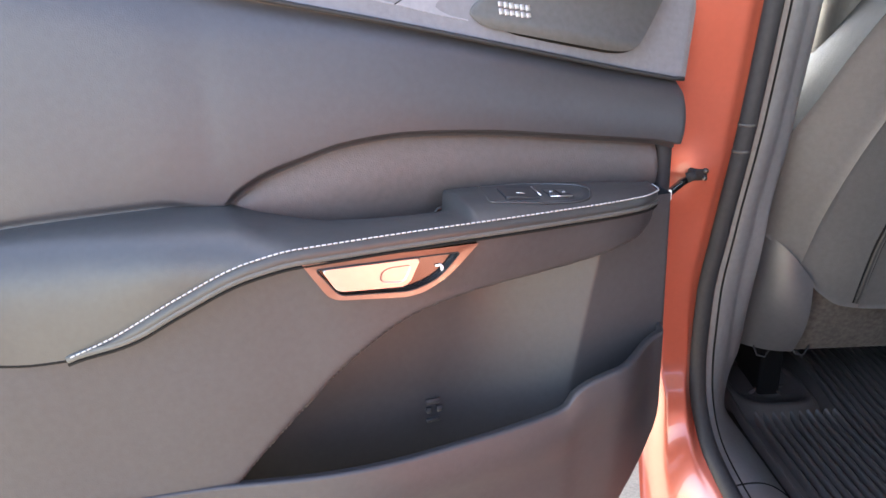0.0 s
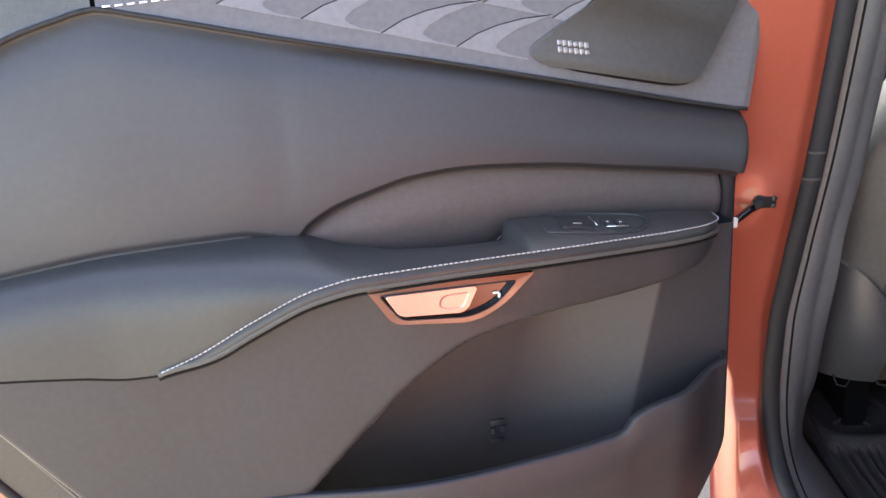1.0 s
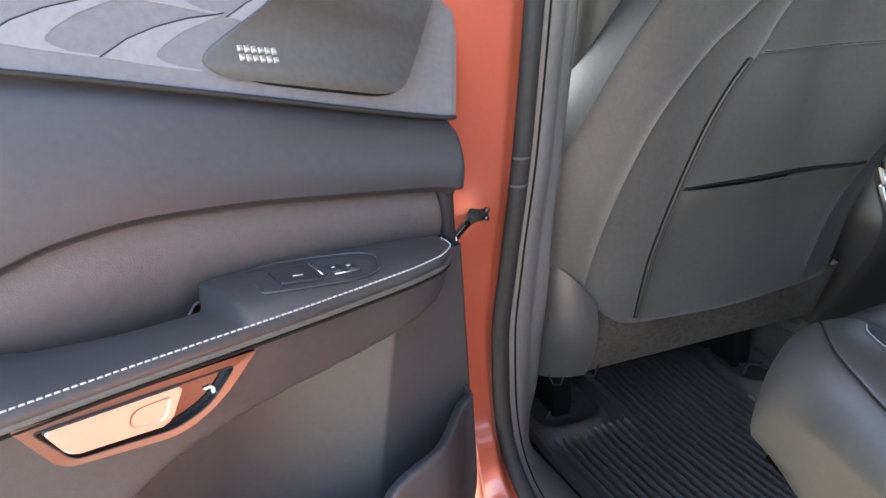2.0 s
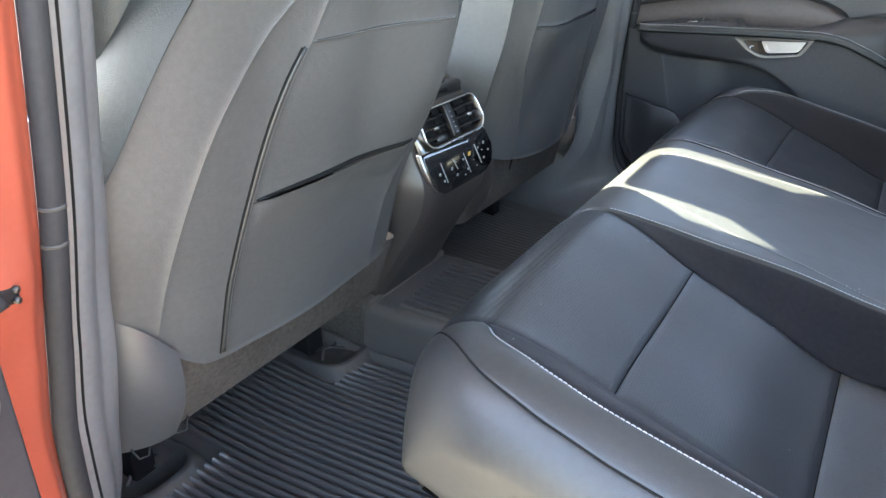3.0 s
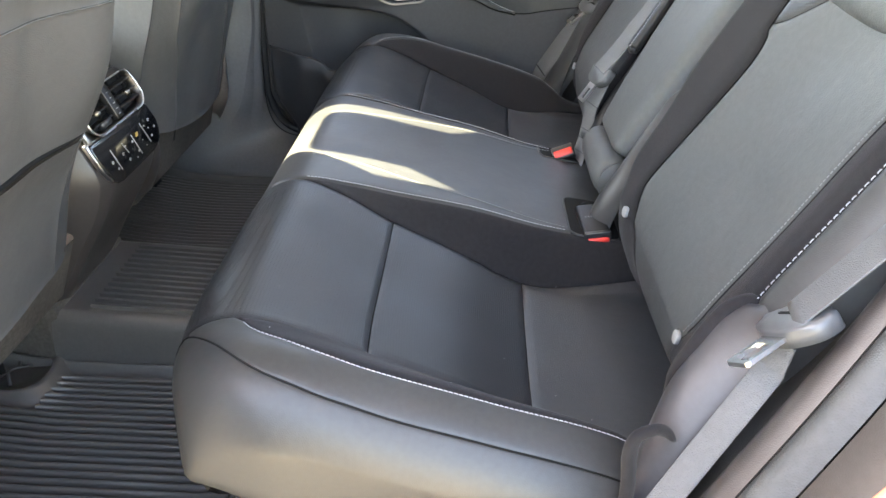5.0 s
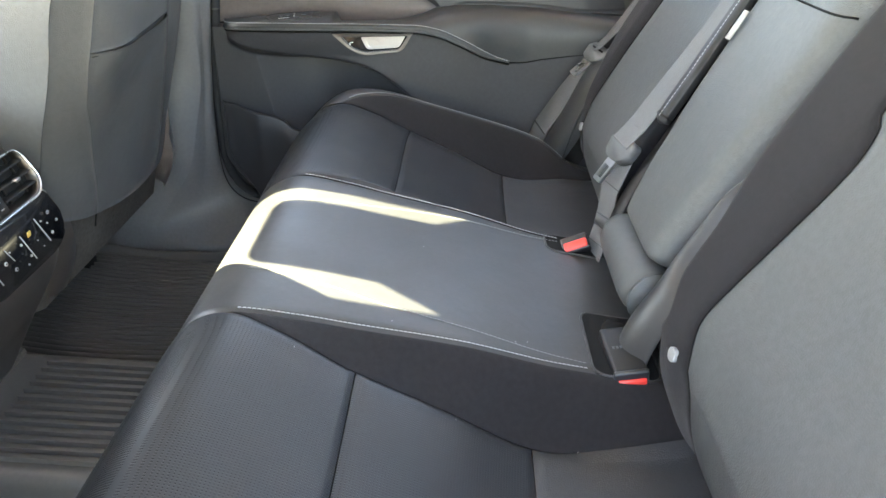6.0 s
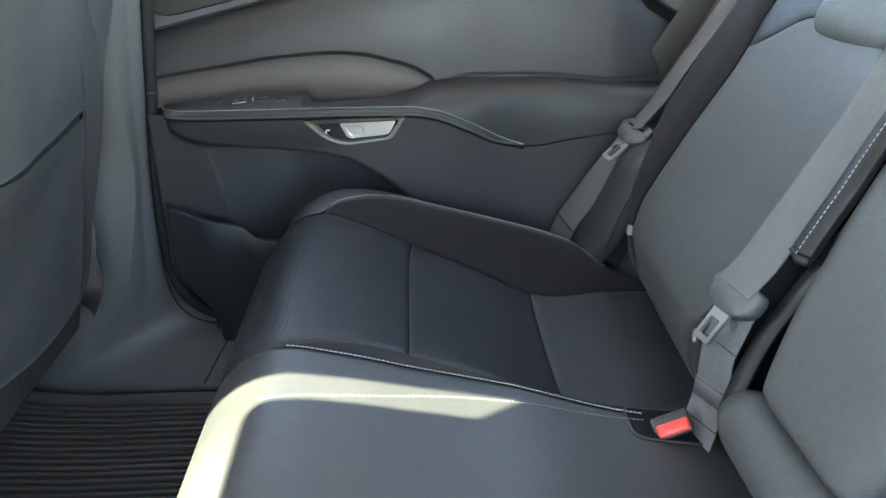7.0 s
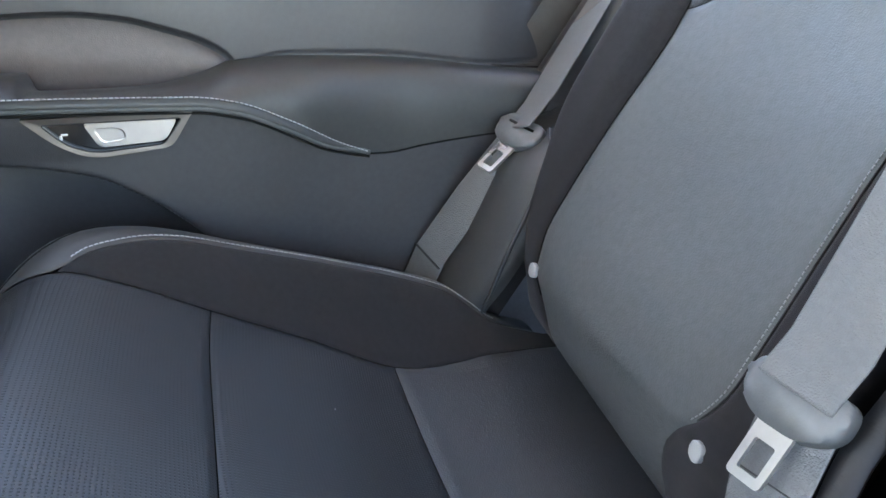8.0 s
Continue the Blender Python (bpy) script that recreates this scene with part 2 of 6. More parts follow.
def box(x0, x1, y0, y1, z0, z1, bevel=0.004, seg=2):
    bm = bmesh.new()
    bmesh.ops.create_cube(bm, size=1)
    for v in bm.verts:
        v.co = ((x0 + x1) / 2 + v.co.x * (x1 - x0), (y0 + y1) / 2 + v.co.y * (y1 - y0), (z0 + z1) / 2 + v.co.z * (z1 - z0))
    if bevel:
        bmesh.ops.bevel(bm, geom=bm.edges[:], offset=bevel, segments=seg, affect="EDGES", profile=0.6)
    return bm


def slab(outline, place, depth, bevel=0.002, seg=2):
    """A plate cut to an outline of (a, b) points; place(a, b, d) gives the world place at depth d; d runs from 0 (face) to depth."""
    bm = bmesh.new()
    front = [bm.verts.new(place(a, b, 0.0)) for a, b in outline]
    back = [bm.verts.new(place(a, b, depth)) for a, b in outline]
    n = len(outline)
    face = bm.faces.new(front)
    bm.faces.new(back[::-1])
    for i in range(n):
        j = (i + 1) % n
        bm.faces.new((front[j], front[i], back[i], back[j]))
    if bevel:
        rim = list(face.edges)
        bmesh.ops.bevel(bm, geom=rim, offset=bevel, segments=seg, affect="EDGES", profile=0.6)
    return bm


def rounded(points, r, n=5):
    """The outline through corner points with each corner rounded by r."""
    out = []
    k = len(points)
    for i in range(k):
        a, b, c = (Vector(points[(i + j) % k]) for j in (-1, 0, 1))
        rr = r[i] if isinstance(r, (list, tuple)) else r
        u, v = (a - b), (c - b)
        ru, rv = min(rr, u.length * 0.45), min(rr, v.length * 0.45)
        p, q = b + u.normalized() * ru, b + v.normalized() * rv
        for s in range(n + 1):
            w = s / n
            out.append(tuple((1 - w) ** 2 * p + 2 * w * (1 - w) * b + w * w * q))
    return out


def along(points, gap):
    """Points evenly spaced along a polyline."""
    pts = np.array([tuple(p) for p in points], float)
    d = np.r_[0, np.cumsum(np.linalg.norm(np.diff(pts, axis=0), axis=1))]
    n = max(int(d[-1] / gap), 2)
    s = np.linspace(0, d[-1], n)
    return np.stack([np.interp(s, d, pts[:, k]) for k in range(3)], -1)


def stitching(points, gap=0.0068, length=0.0048, radius=0.00085, lift=(0, 0, 0.0012)):
    """A row of thread stitches along a line."""
    pts = along(points, gap)
    pieces = []
    for i in range(len(pts) - 1):
        p = Vector(pts[i]) + Vector(lift)
        t = (Vector(pts[i + 1]) - Vector(pts[i])).normalized()
        h = t * length / 2
        pieces.append(tube([p - h, p - h * 0.6 + Vector(lift) * 0.4, p + h * 0.6 + Vector(lift) * 0.4, p + h], radius, 5))
    return join(*pieces)

# ---- the car's shell ----
GROUND_Z = -0.02
ground = part("ground", grid(lambda u, v: (u, v, GROUND_Z + 0 * u), np.linspace(-60, 60, 25), np.linspace(-60, 60, 25)), GROUND, None)
tagged(ground, "pale sunlit paving the car stands on", "ground", kind="structure")


def solid(name, bm, mat, label, category="car body"):
    ob = part(name, bm, mat, None, smooth=False)
    return tagged(ob, label, category, kind="structure")


solid("floor", box(-0.74, 0.74, -0.30, 1.9, 0.36, 0.455, 0.01), CARPET, "dark carpeted floor pan of the cabin", "floor")
solid("wall_rear", box(-0.80, 0.80, -0.62, -0.56, 0.36, 1.22, 0.01), TRIM, "black trim closing the cabin behind the bench", "wall")
solid("wall_front", box(-0.80, 0.80, 1.95, 2.02, 0.36, 1.00, 0.01), DASH, "dark bulkhead ahead of the front seats", "wall")

# unseen roof, added; its openings are cut to the sun patch on the bench
ROOF_Z = 1.56


def on_roof(x, y, z=0.835):
    k = (ROOF_Z - z) / SUN.z
    return x + SUN.x * k, y + SUN.y * k


rx0, ry0 = on_roof(-0.122, 0.222)
rx1, ry1 = on_roof(0.131, 0.600)
bx0, _ = on_roof(-0.080, 0.24)
bx1, by1 = on_roof(0.092, 0.437)
_, left_in = on_roof(0, 0.305)
_, left_out = on_roof(0, 0.245)
_, right_in = on_roof(0, 0.262)
nose_x, _ = on_roof(-0.150, 0.45)
lean_x = rx0 + (nose_x - rx0) * (left_out - ry0) / (ry1 - ry0)


def block(b):
    b.verts.index_update()
    return [v.co.copy() for v in b.verts], [tuple(v.index for v in f.verts) for f in b.faces]


def plank(ends):
    return [(x, y, z) for z in (ROOF_Z, ROOF_Z + 0.03) for x, y in ends], [(3, 2, 1, 0), (4, 5, 6, 7), (0, 1, 5, 4), (1, 2, 6, 5), (2, 3, 7, 6), (3, 0, 4, 7)]


shade = slab(rounded([(bx0, ry0), (bx1, ry0), (bx1, by1), (bx0, by1)], [0.001, 0.001, 0.035, 0.035], 6), lambda a, b, d: (a, b, ROOF_Z + 0.03 - d), 0.03, 0)
# openings over the front seats are made up to let in more sky light
roof = join(*[
    block(box(*lim, ROOF_Z, ROOF_Z + 0.03, 0))
    for lim in ((-0.77, 0.77, -0.40, ry0), (-0.77, 0.77, ry1, 1.22), (-0.77, -0.62, 1.22, 1.62), (-0.28, 0.20, 1.22, 1.62), (0.50, 0.77, 1.22, 1.62), (0.20, 0.50, 1.22, 1.36), (rx1, 0.77, ry0, ry1))
], block(shade),
    plank(((-0.77, ry0), (rx0, ry0), (nose_x, ry1), (-0.77, ry1))),
    plank(((rx0, ry0), (bx0, ry0), (bx0, left_in), (lean_x, left_out))),
    plank(((rx1, 0.975), (rx1, ry1), (0.028, ry1), (0.036, 1.055))),
    plank(((bx1, ry0), (rx1, ry0), (rx1, ry0 + 0.001), (bx1, right_in))))
tagged(part("roof", roof, ROOF_BOUNCE, None, smooth=False), "unseen pale roof cut to shape the sun and bounce light", "roof", kind="structure")


def rail(points, radius, name, mat, label):
    ob = part(name, tube(points, radius, 10), mat, None)
    return tagged(ob, label, "car body", kind="structure")


for s, side in ((-1, "left"), (1, "right")):
    rail([(s * 0.80, -0.70, 1.30), (s * 0.80, -0.45, 1.48), (s * 0.80, 0.3, 1.56), (s * 0.80, 1.30, 1.54), (s * 0.80, 2.0, 1.02)], 0.045, "roof_rail", PAINT, "copper red roof rail over the side windows")

# lower body side, right: closed behind its door
solid("body_side_right", box(0.86, 0.93, -0.62, 2.0, 0.30, 1.06, 0.02), TRIM, "dark inner side of the far flank")
solid("tunnel", box(-0.13, 0.13, 0.84, 1.95, 0.45, 0.584, 0.02), CARPET, "dark carpeted floor tunnel", "floor")
solid("front_door_trim_right", box(0.70, 0.80, 0.86, 1.95, 0.40, 1.05, 0.02), TRIM, "black inner trim of the closed front door", "wall")
# left flank ahead of the open doorway, and behind it
solid("front_door_left", box(-0.93, -0.80, 0.86, 2.0, 0.30, 1.06, 0.03), PAINT, "copper red closed front door beside the driver")

# left rear quarter: a shell round the wheel arch, its edge leaning along the doorway
def quarter(s):
    def fn(a, b):
        z = 0.32 + 0.78 * b
        edge = 0.10 - 0.62 * (z - 0.734) + 0.10 * step(z, 0.55, 0.40)
        y = edge - 0.02 - (1.2 + 0 * z) * a
        x = 0.775 + 0.155 * np.sqrt(step(a, 0.0, 0.10)) - 0.05 * step(z, 0.9, 1.15)
        return s * x, y, z
    return grid(fn, [0, 0.004, 0.012, 0.025, 0.04, 0.06, 0.08, 0.1, 0.15, 0.25, 0.5, 1.0], np.linspace(0, 1, 24))


tagged(part("rear_quarter", quarter(-1), PAINT, None), "copper red rear quarter beside the open doorway", "car body", kind="structure")

# the sides behind the doors, up to the roof, added to cut sky light
def rear_side(s):
    def fn(a, z):
        edge = 0.06 - 0.62 * (z - 0.734) - 0.03
        return s * (0.735 + 0.02 * a - 0.06 * step(z, 1.1, 1.5)), edge + (-0.62 - edge) * a, z + 0 * a
    return grid(fn, np.linspace(0, 1, 8), np.linspace(0.50, 1.56, 20))


for s in (-1, 1):
    tagged(part("rear_pillar", rear_side(s), TRIM_GREY, None), "grey pillar trim behind the rear door, closed up to block sky light", "pillar", kind="structure")

# the pillar between the doors, running on into the sill
def through_points(points):
    """Smooth functions of t in 0..1 through places."""
    k = np.linspace(0, 1, len(points))
    return [curve(list(zip(k, [p[i] for p in points]))) for i in range(len(points[0]))]


# y, z and width of the seal's line, and of the inner edge of the cover
SEAL_Y, SEAL_Z, SEAL_X = through_points([(0.640, 1.35, 0.716), (0.668, 1.15, 0.724), (0.692, 0.98, 0.733), (0.711, 0.85, 0.745), (0.719, 0.755, 0.755), (0.719, 0.68, 0.757), (0.712, 0.63, 0.757), (0.690, 0.587, 0.755), (0.650, 0.558, 0.753), (0.58, 0.546, 0.752), (0.45, 0.542, 0.752), (0.25, 0.542, 0.752), (0.10, 0.545, 0.75)])
IN_Y, IN_Z, IN_X = through_points([(0.660, 1.35, 0.648), (0.690, 1.15, 0.652), (0.714, 0.97, 0.662), (0.719, 0.853, 0.677), (0.745, 0.73, 0.678), (0.768, 0.65, 0.675), (0.815, 0.58, 0.670), (0.860, 0.515, 0.656), (0.80, 0.490, 0.640), (0.62, 0.487, 0.636), (0.45, 0.487, 0.634), (0.25, 0.487, 0.634), (0.10, 0.49, 0.634)])


def pillar(s):
    """Painted jamb, rubber seal and inner cover, in one sweep from the roof down and along the sill."""
    name = "beside the open door" if s < 0 else "behind the closed door"
    t = thing("centre_pillar", (s * 0.74, 0.70, 0.44), "copper red door jamb and sill with black seal and grey cover " + name, "pillar", kind="structure")
    ts = np.linspace(0, 1, 110)

    def jamb(a, k):
        w = step(k, 0.50, 0.72)
        ex, ey, ez = 0.866 - 0.046 * step(k, 0.30, 0.44) + 0.012 * w, SEAL_Y(k) + 0.045 * (1 - w), SEAL_Z(k) - 0.12 * w
        x = ex + (SEAL_X(k) - ex) * a
        bow = step(a, 0.05, 0.35)
        y = ey + (SEAL_Y(k) - ey) * (bow * (1 - w) + a * w)
        z = ez + (SEAL_Z(k) - ez) * np.sin(np.pi / 2 * a) ** (1.0 + 0.5 * w)
        y = y - 0.012 * np.exp(-(((SEAL_Z(k) - 0.925) / 0.03) ** 2) - ((a - 0.70) / 0.22) ** 2) * (1 - w)
        y = y - 0.016 * step(SEAL_Z(k), 0.66, 0.62) * step(a, 0.15, 0.4) * (1 - step(a, 0.75, 0.95))
        y = y + 0.008 * step(a, 0.86, 1.0) * (1 - w)
        return s * x, y, z
    part("jamb", grid(jamb, np.linspace(0, 1, 44), ts), PAINT if s < 0 else TRIM, t, "painted jamb")
    line = [Vector((s * (float(SEAL_X(k)) - 0.006), float(SEAL_Y(k)) - 0.003, float(SEAL_Z(k)) + 0.004 * float(step(k, 0.5, 0.7)))) for k in ts]
    part("seal", tube(line, 0.0105, 10), SEAL, t, "black rubber door seal")

    def cover(a, k):
        ox, oy, oz = SEAL_X(k) - 0.014, SEAL_Y(k) + 0.004, SEAL_Z(k) + 0.003
        b = np.clip(a, 0, 1)
        x = ox + (IN_X(k) - ox) * b
        y = oy + (IN_Y(k) - oy) * b ** 1.35
        z = oz + (IN_Z(k) - oz) * b ** 1.25
        w = step(k, 0.50, 0.72)
        x = x - 0.012 * np.sin(np.pi * b) * (1 - w)
        z = z + 0.012 * np.sin(np.pi * b) * w
        y = y - 0.008 * np.sin(np.pi * np.clip(b * 2.2, 0, 1)) * (1 - w)
        over = np.clip(a - 1, 0, 1)
        return s * (x + (0.10 if s < 0 else 0.0) * over * (1 - w)), y + 0.7 * over * (1 - w), z - 0.15 * over * w
    part("cover", grid(cover, np.concatenate([np.linspace(0, 1, 26), [1.1, 1.25, 1.4]]), ts), TRIM_GREY, t, "grey plastic pillar cover")
    crease = [tuple(map(float, cover(np.array(0.13), np.array(k)))) for k in ts]
    part("cover_seam", tube([(x, y - 0.0004, z) for x, y, z in crease], 0.0013, 6), DARK, t)
    for zj in (0.945, 0.985) if s < 0 else (0.969,):
        ring = [p for p in line if abs(p.z - zj) < 0.02 and p.y > 0.5]
        near = min(ring, key=lambda p: abs(p.z - zj))
        part("seal_joint", tube([near - Vector((0, 0, 0.0016)), near + Vector((0, 0, 0.0016))], 0.0111, 12), STRAP, t)
    # the sill's end seam in the cover
    cut = [tuple(map(float, cover(np.array(a), np.array(0.735)))) for a in np.linspace(0.02, 1, 12)]
    part("sill_joint", tube([(x, y, z + 0.0004) for x, y, z in cut], 0.0011, 6), DARK, t)
    return t


pillar(-1)
pillar(1)

# check strap and its bracket on the left jamb
strap = thing("door_check", (-0.77, 0.70, 0.90), "black door check strap bolted to the painted jamb", "door check")
part("strap", strip([(-0.850, 0.630, 0.890), (-0.825, 0.664, 0.908), (-0.800, 0.684, 0.918), (-0.775, 0.694, 0.926)], (0.2, 0.3, 1), 0.008, 0.005), BLACK, strap)
part("bracket", box(-0.792, -0.768, 0.688, 0.706, 0.917, 0.934, 0.005, 3), CASE, strap)
part("roller", tube([(-0.795, 0.684, 0.923), (-0.785, 0.682, 0.927)], 0.006, 10), SEAL, strap)
for bx, bz in ((-0.772, 0.930), (-0.773, 0.921)):
    part("bolt", tube([(bx, 0.684, bz), (bx, 0.690, bz)], 0.0030, 6), SATIN, strap)
part("clip", box(-0.826, -0.820, 0.656, 0.662, 0.904, 0.916, 0.002), WHITE, strap, "small white clip")

# ---- rear doors ----
BELT = curve([(-0.03, 1.043), (0.03, 1.056), (0.17, 1.089), (0.29, 1.117), (0.44, 1.150), (0.57, 1.181), (0.594, 1.186), (0.63, 1.178), (0.67, 1.165), (0.76, 1.108), (0.85, 1.055)])
LENS_TOP = curve([(-0.03, 0.978), (0.0, 0.984), (0.12, 1.002), (0.208, 1.014), (0.290, 1.019), (0.340, 1.015), (0.380, 1.005), (0.412, 0.995), (0.435, 0.983), (0.450, 0.972)])
ARM_IN = curve([(0.02, 0.944), (0.148, 0.957), (0.246, 0.962), (0.258, 0.950), (0.36, 0.950), (0.414, 0.960), (0.454, 0.975), (0.513, 0.979), (0.60, 0.978), (0.764, 0.964), (0.90, 0.958)])
ARM_IN_V = curve([(0.02, 0.722), (0.06, 0.735), (0.246, 0.738), (0.262, 0.711), (0.315, 0.716), (0.36, 0.730), (0.41, 0.744), (0.454, 0.745), (0.55, 0.738), (0.90, 0.738)])
STITCH_Z = curve([(0.030, 0.946), (0.06, 0.950), (0.12, 0.953), (0.30, 0.955), (0.405, 0.954), (0.444, 0.948), (0.498, 0.926), (0.552, 0.897), (0.585, 0.883)])
STITCH_V = curve([(0.030, 0.712), (0.036, 0.694), (0.05, 0.678), (0.075, 0.663), (0.12, 0.653), (0.25, 0.647), (0.405, 0.648), (0.498, 0.656), (0.585, 0.676)])
POCKET_TOP = curve([(0.03, 0.925), (0.045, 0.916), (0.077, 0.905), (0.15, 0.893), (0.24, 0.886), (0.27, 0.881), (0.305, 0.872), (0.358, 0.841), (0.410, 0.794), (0.473, 0.730), (0.56, 0.62)])
LIP = curve([(0.0, 0.788), (0.05, 0.784), (0.10, 0.777), (0.125, 0.772), (0.146, 0.763), (0.153, 0.752), (0.168, 0.746), (0.25, 0.738), (0.39, 0.733), (0.50, 0.736), (0.60, 0.742)])


def rear_end(z):
    return 0.632 + (z - 0.734) * 0.62


def front_end(z):
    return -0.007 + 0.060 * step(z, 0.70, 0.58) ** 1.5


def rear_door(name, s, matrix, label):
    d = new(name)
    d.empty_display_size = 0.05
    d.matrix_basis = matrix
    tagged(d, label, "car door", "rear doors")

    shell_paint = PAINT if s < 0 else TRIM

    def put(part_name, made, mat, tag="", smooth=True, under=None):
        v, f = made if isinstance(made, tuple) else ([x.co.copy() for x in made.verts], [tuple(x.index for x in g.verts) for g in made.faces])
        v = [(p[0], s * p[1], p[2]) for p in v]
        return part(part_name, (v, f), mat, under or d, tag, smooth, local=True)

    # outer skin and the body of the door behind the trim
    def skin(a, z):
        u0, u1 = front_end(z) - 0.010, rear_end(z) + 0.205
        return u0 + (u1 - u0) * a, 0.86 - 0.025 * np.abs(2 * a - 1) ** 8 - 0.03 * step(z, 0.75, 1.2) ** 2, z
    put("outer_skin", grid(skin, np.linspace(0, 1, 40), np.linspace(0.40, 1.17, 20)), PAINT, "copper red painted outer skin")

    def inner_edge(a, z):
        # the painted flange that shows round the trim
        u0, u1 = front_end(z) + 0.022, rear_end(z) + 0.185
        return u0 + (u1 - u0) * a, 0.785 + 0.02 * step(z, 0.98, 1.06) + 0.02 * step(a, 0.9, 1.0), z
    put("inner_shell", grid(inner_edge, np.linspace(0, 1, 14), np.linspace(0.42, 1.16, 16)), shell_paint, "painted inner shell")
    rim = [(u, 0.762, 0.47) for u in np.linspace(0.09, 0.46, 6)] + [(rear_end(z) + 0.114, 0.760, z) for z in np.linspace(0.52, 1.10, 14)]
    put("weather_seal", tube(rim, 0.006, 8), SEAL, "black rubber weather seal")
    put("edge_trim", grid(lambda a, z: (rear_end(z) - 0.01 + 0.122 * a, 0.752 + 0.006 * a, z), np.linspace(0, 1, 6), np.linspace(0.50, 1.10, 20)), TRIM, "grey plastic edge trim")
    put("edge_ridge", tube([(rear_end(z) + 0.0635, 0.7535, z) for z in np.linspace(0.52, 1.10, 24)], 0.0026, 8), CAP)
    put("edge_ridge", tube([(rear_end(z) + 0.051, 0.7525, z) for z in np.linspace(0.52, 1.10, 24)], 0.0026, 8), CAP)
    put("edge_seal", tube([(front_end(z) - 0.009, 0.759, z) for z in np.linspace(0.985, 0.50, 26)], 0.010 if s < 0 else 0.005, 8), SEAL, "black rubber edge seal")

    # upper leather panel
    def upper(p, q):
        lo = np.where(q < 0.45, LENS_TOP(q), 0.968 + (ARM_IN(q) - 0.968) * step(q, 0.45, 0.50))
        lo = np.where(q >= 0.45, np.maximum(lo, 0.968), lo)
        hi = BELT(q)
        z = lo + (hi - lo) * p
        bulge = 0.022 * np.sin(np.pi * np.clip(0.12 + 0.88 * p, 0, 1)) * (0.6 + 0.4 * step(q, 0.5, 0.1))
        v = 0.7335 + 0.024 * p ** 1.3 - 0.3 * bulge + (0.013 - 0.009 * step(q, 0.42, 0.50)) * step(p, 0.035, 0.0) ** 2
        v = v + 0.008 * step(p, 0.70, 1.0) ** 2 + 0.042 * step(q, -0.024, -0.052) ** 2 + 0.03 * step(q, 0.72, 0.86)
        return q + 0.016 * (1 - p) ** 1.5 * step(q, 0.02, -0.050), v, z
    put("upper_panel", panel(upper, 0.0, 1.0, -0.050, 0.83, 26, 110, 0.004, 0.010), DOOR_LEATHER, "smooth black leather upper panel")

    # window-line fabric with quilted leaves
    def fabric(p, q):
        slant = step(q, 0.10, -0.045) * 0.042 * p
        return q - slant, 0.758 + 0.035 * p + 0.012 * step(q, -0.030, -0.045) ** 2, BELT(q) + 0.002 + 0.13 * p
    put("belt_backing", grid(lambda p, q: (q, 0.766 + 0.035 * p, BELT(q) - 0.02 + 0.15 * p), [0, 0.5, 1], np.linspace(-0.036, 0.84, 40)), DARK)
    put("belt_seam", tube([(u, 0.757, float(BELT(u)) + 0.001) for u in np.linspace(-0.036, 0.83, 60)], 0.0024, 6), SEAL)
    put("fabric_panel", panel(fabric, 0.0, 1.0, -0.044, 0.592, 16, 60, 0.003, 0.012), FABRIC, "grey woven fabric panel")
    put("rear_top_panel", panel(fabric, 0.0, 1.0, 0.596, 0.84, 16, 30, 0.003, 0.03), LEATHER, "black leather shoulder panel")
    line = [fabric(np.array(k), np.array(0.590 - 0.44 * k)) for k in np.linspace(0.015, 0.24, 14)]
    put("shoulder_stitching", stitching([(float(a), float(b) - 0.003, float(c)) for a, b, c in line], 0.0085, 0.0062, 0.0009, (0, -0.001, 0)), WHITE, "pale thread stitching")

    def on_fabric(u, z, k):
        return (u, 0.7595 + 0.035 * (z - float(BELT(u))) / 0.13 + k, z)

    def crescent(c0, z0, w=0.071):
        """A pressed leaf: a pale crescent that sweeps from its tip round a rounded heart."""
        upper = [(0, 0), (0.30, 0.145), (0.62, 0.235), (1.0, 0.295), (1.42, 0.315)]
        inner = [(1.26, 0.275), (0.90, 0.175), (0.66, 0.070), (0.56, -0.005), (0.545, -0.050), (0.60, -0.100), (0.74, -0.160), (1.0, -0.228)]
        base = [(0.99, -0.248), (0.55, -0.142)]
        return [(c0 - w * a, z0 + w * b) for a, b in upper + inner + base], [(c0 - w * a, z0 + w * b) for a, b in upper]
    for c0, z0 in ((0.4945, 1.1845), (0.4225, 1.1672), (0.3505, 1.1495), (0.2790, 1.1318), (0.3915, 1.2055), (0.3190, 1.1880), (0.2470, 1.1702), (0.1770, 1.1510)):
        shape, top = crescent(c0, z0)
        leaf = put("quilted_leaf", slab(shape, lambda a, b, k: on_fabric(a, b, k - 0.0026), 0.004, 0.0005, 1), SHEEN, "pale pressed leaf", smooth=False)
        put("leaf_seam", tube([on_fabric(a, b + 0.0006, -0.0022) for a, b in top], 0.0006, 6), SEAL, under=leaf)
    for z0 in (1.097, 1.131):
        seam = [(u, z0 + 0.22 * (u + 0.012)) for u in np.linspace(-0.028 - 0.35 * (z0 - 1.08), 0.008 - 0.9 * (z0 - 1.09), 6)]
        put("fabric_seam", tube([on_fabric(a, b, -0.0010) for a, b in seam], 0.0008, 6), SEAL)

    # tweeter cover with plain marks in place of lettering
    cover = rounded([(0.125, 1.1675), (0.211, 1.1245), (0.194, 1.1085), (0.036, 1.0740), (0.014, 1.0960), (-0.060, 1.195), (0.05, 1.222)], [0.02, 0.020, 0.016, 0.034, 0.034, 0.02, 0.02], 8)
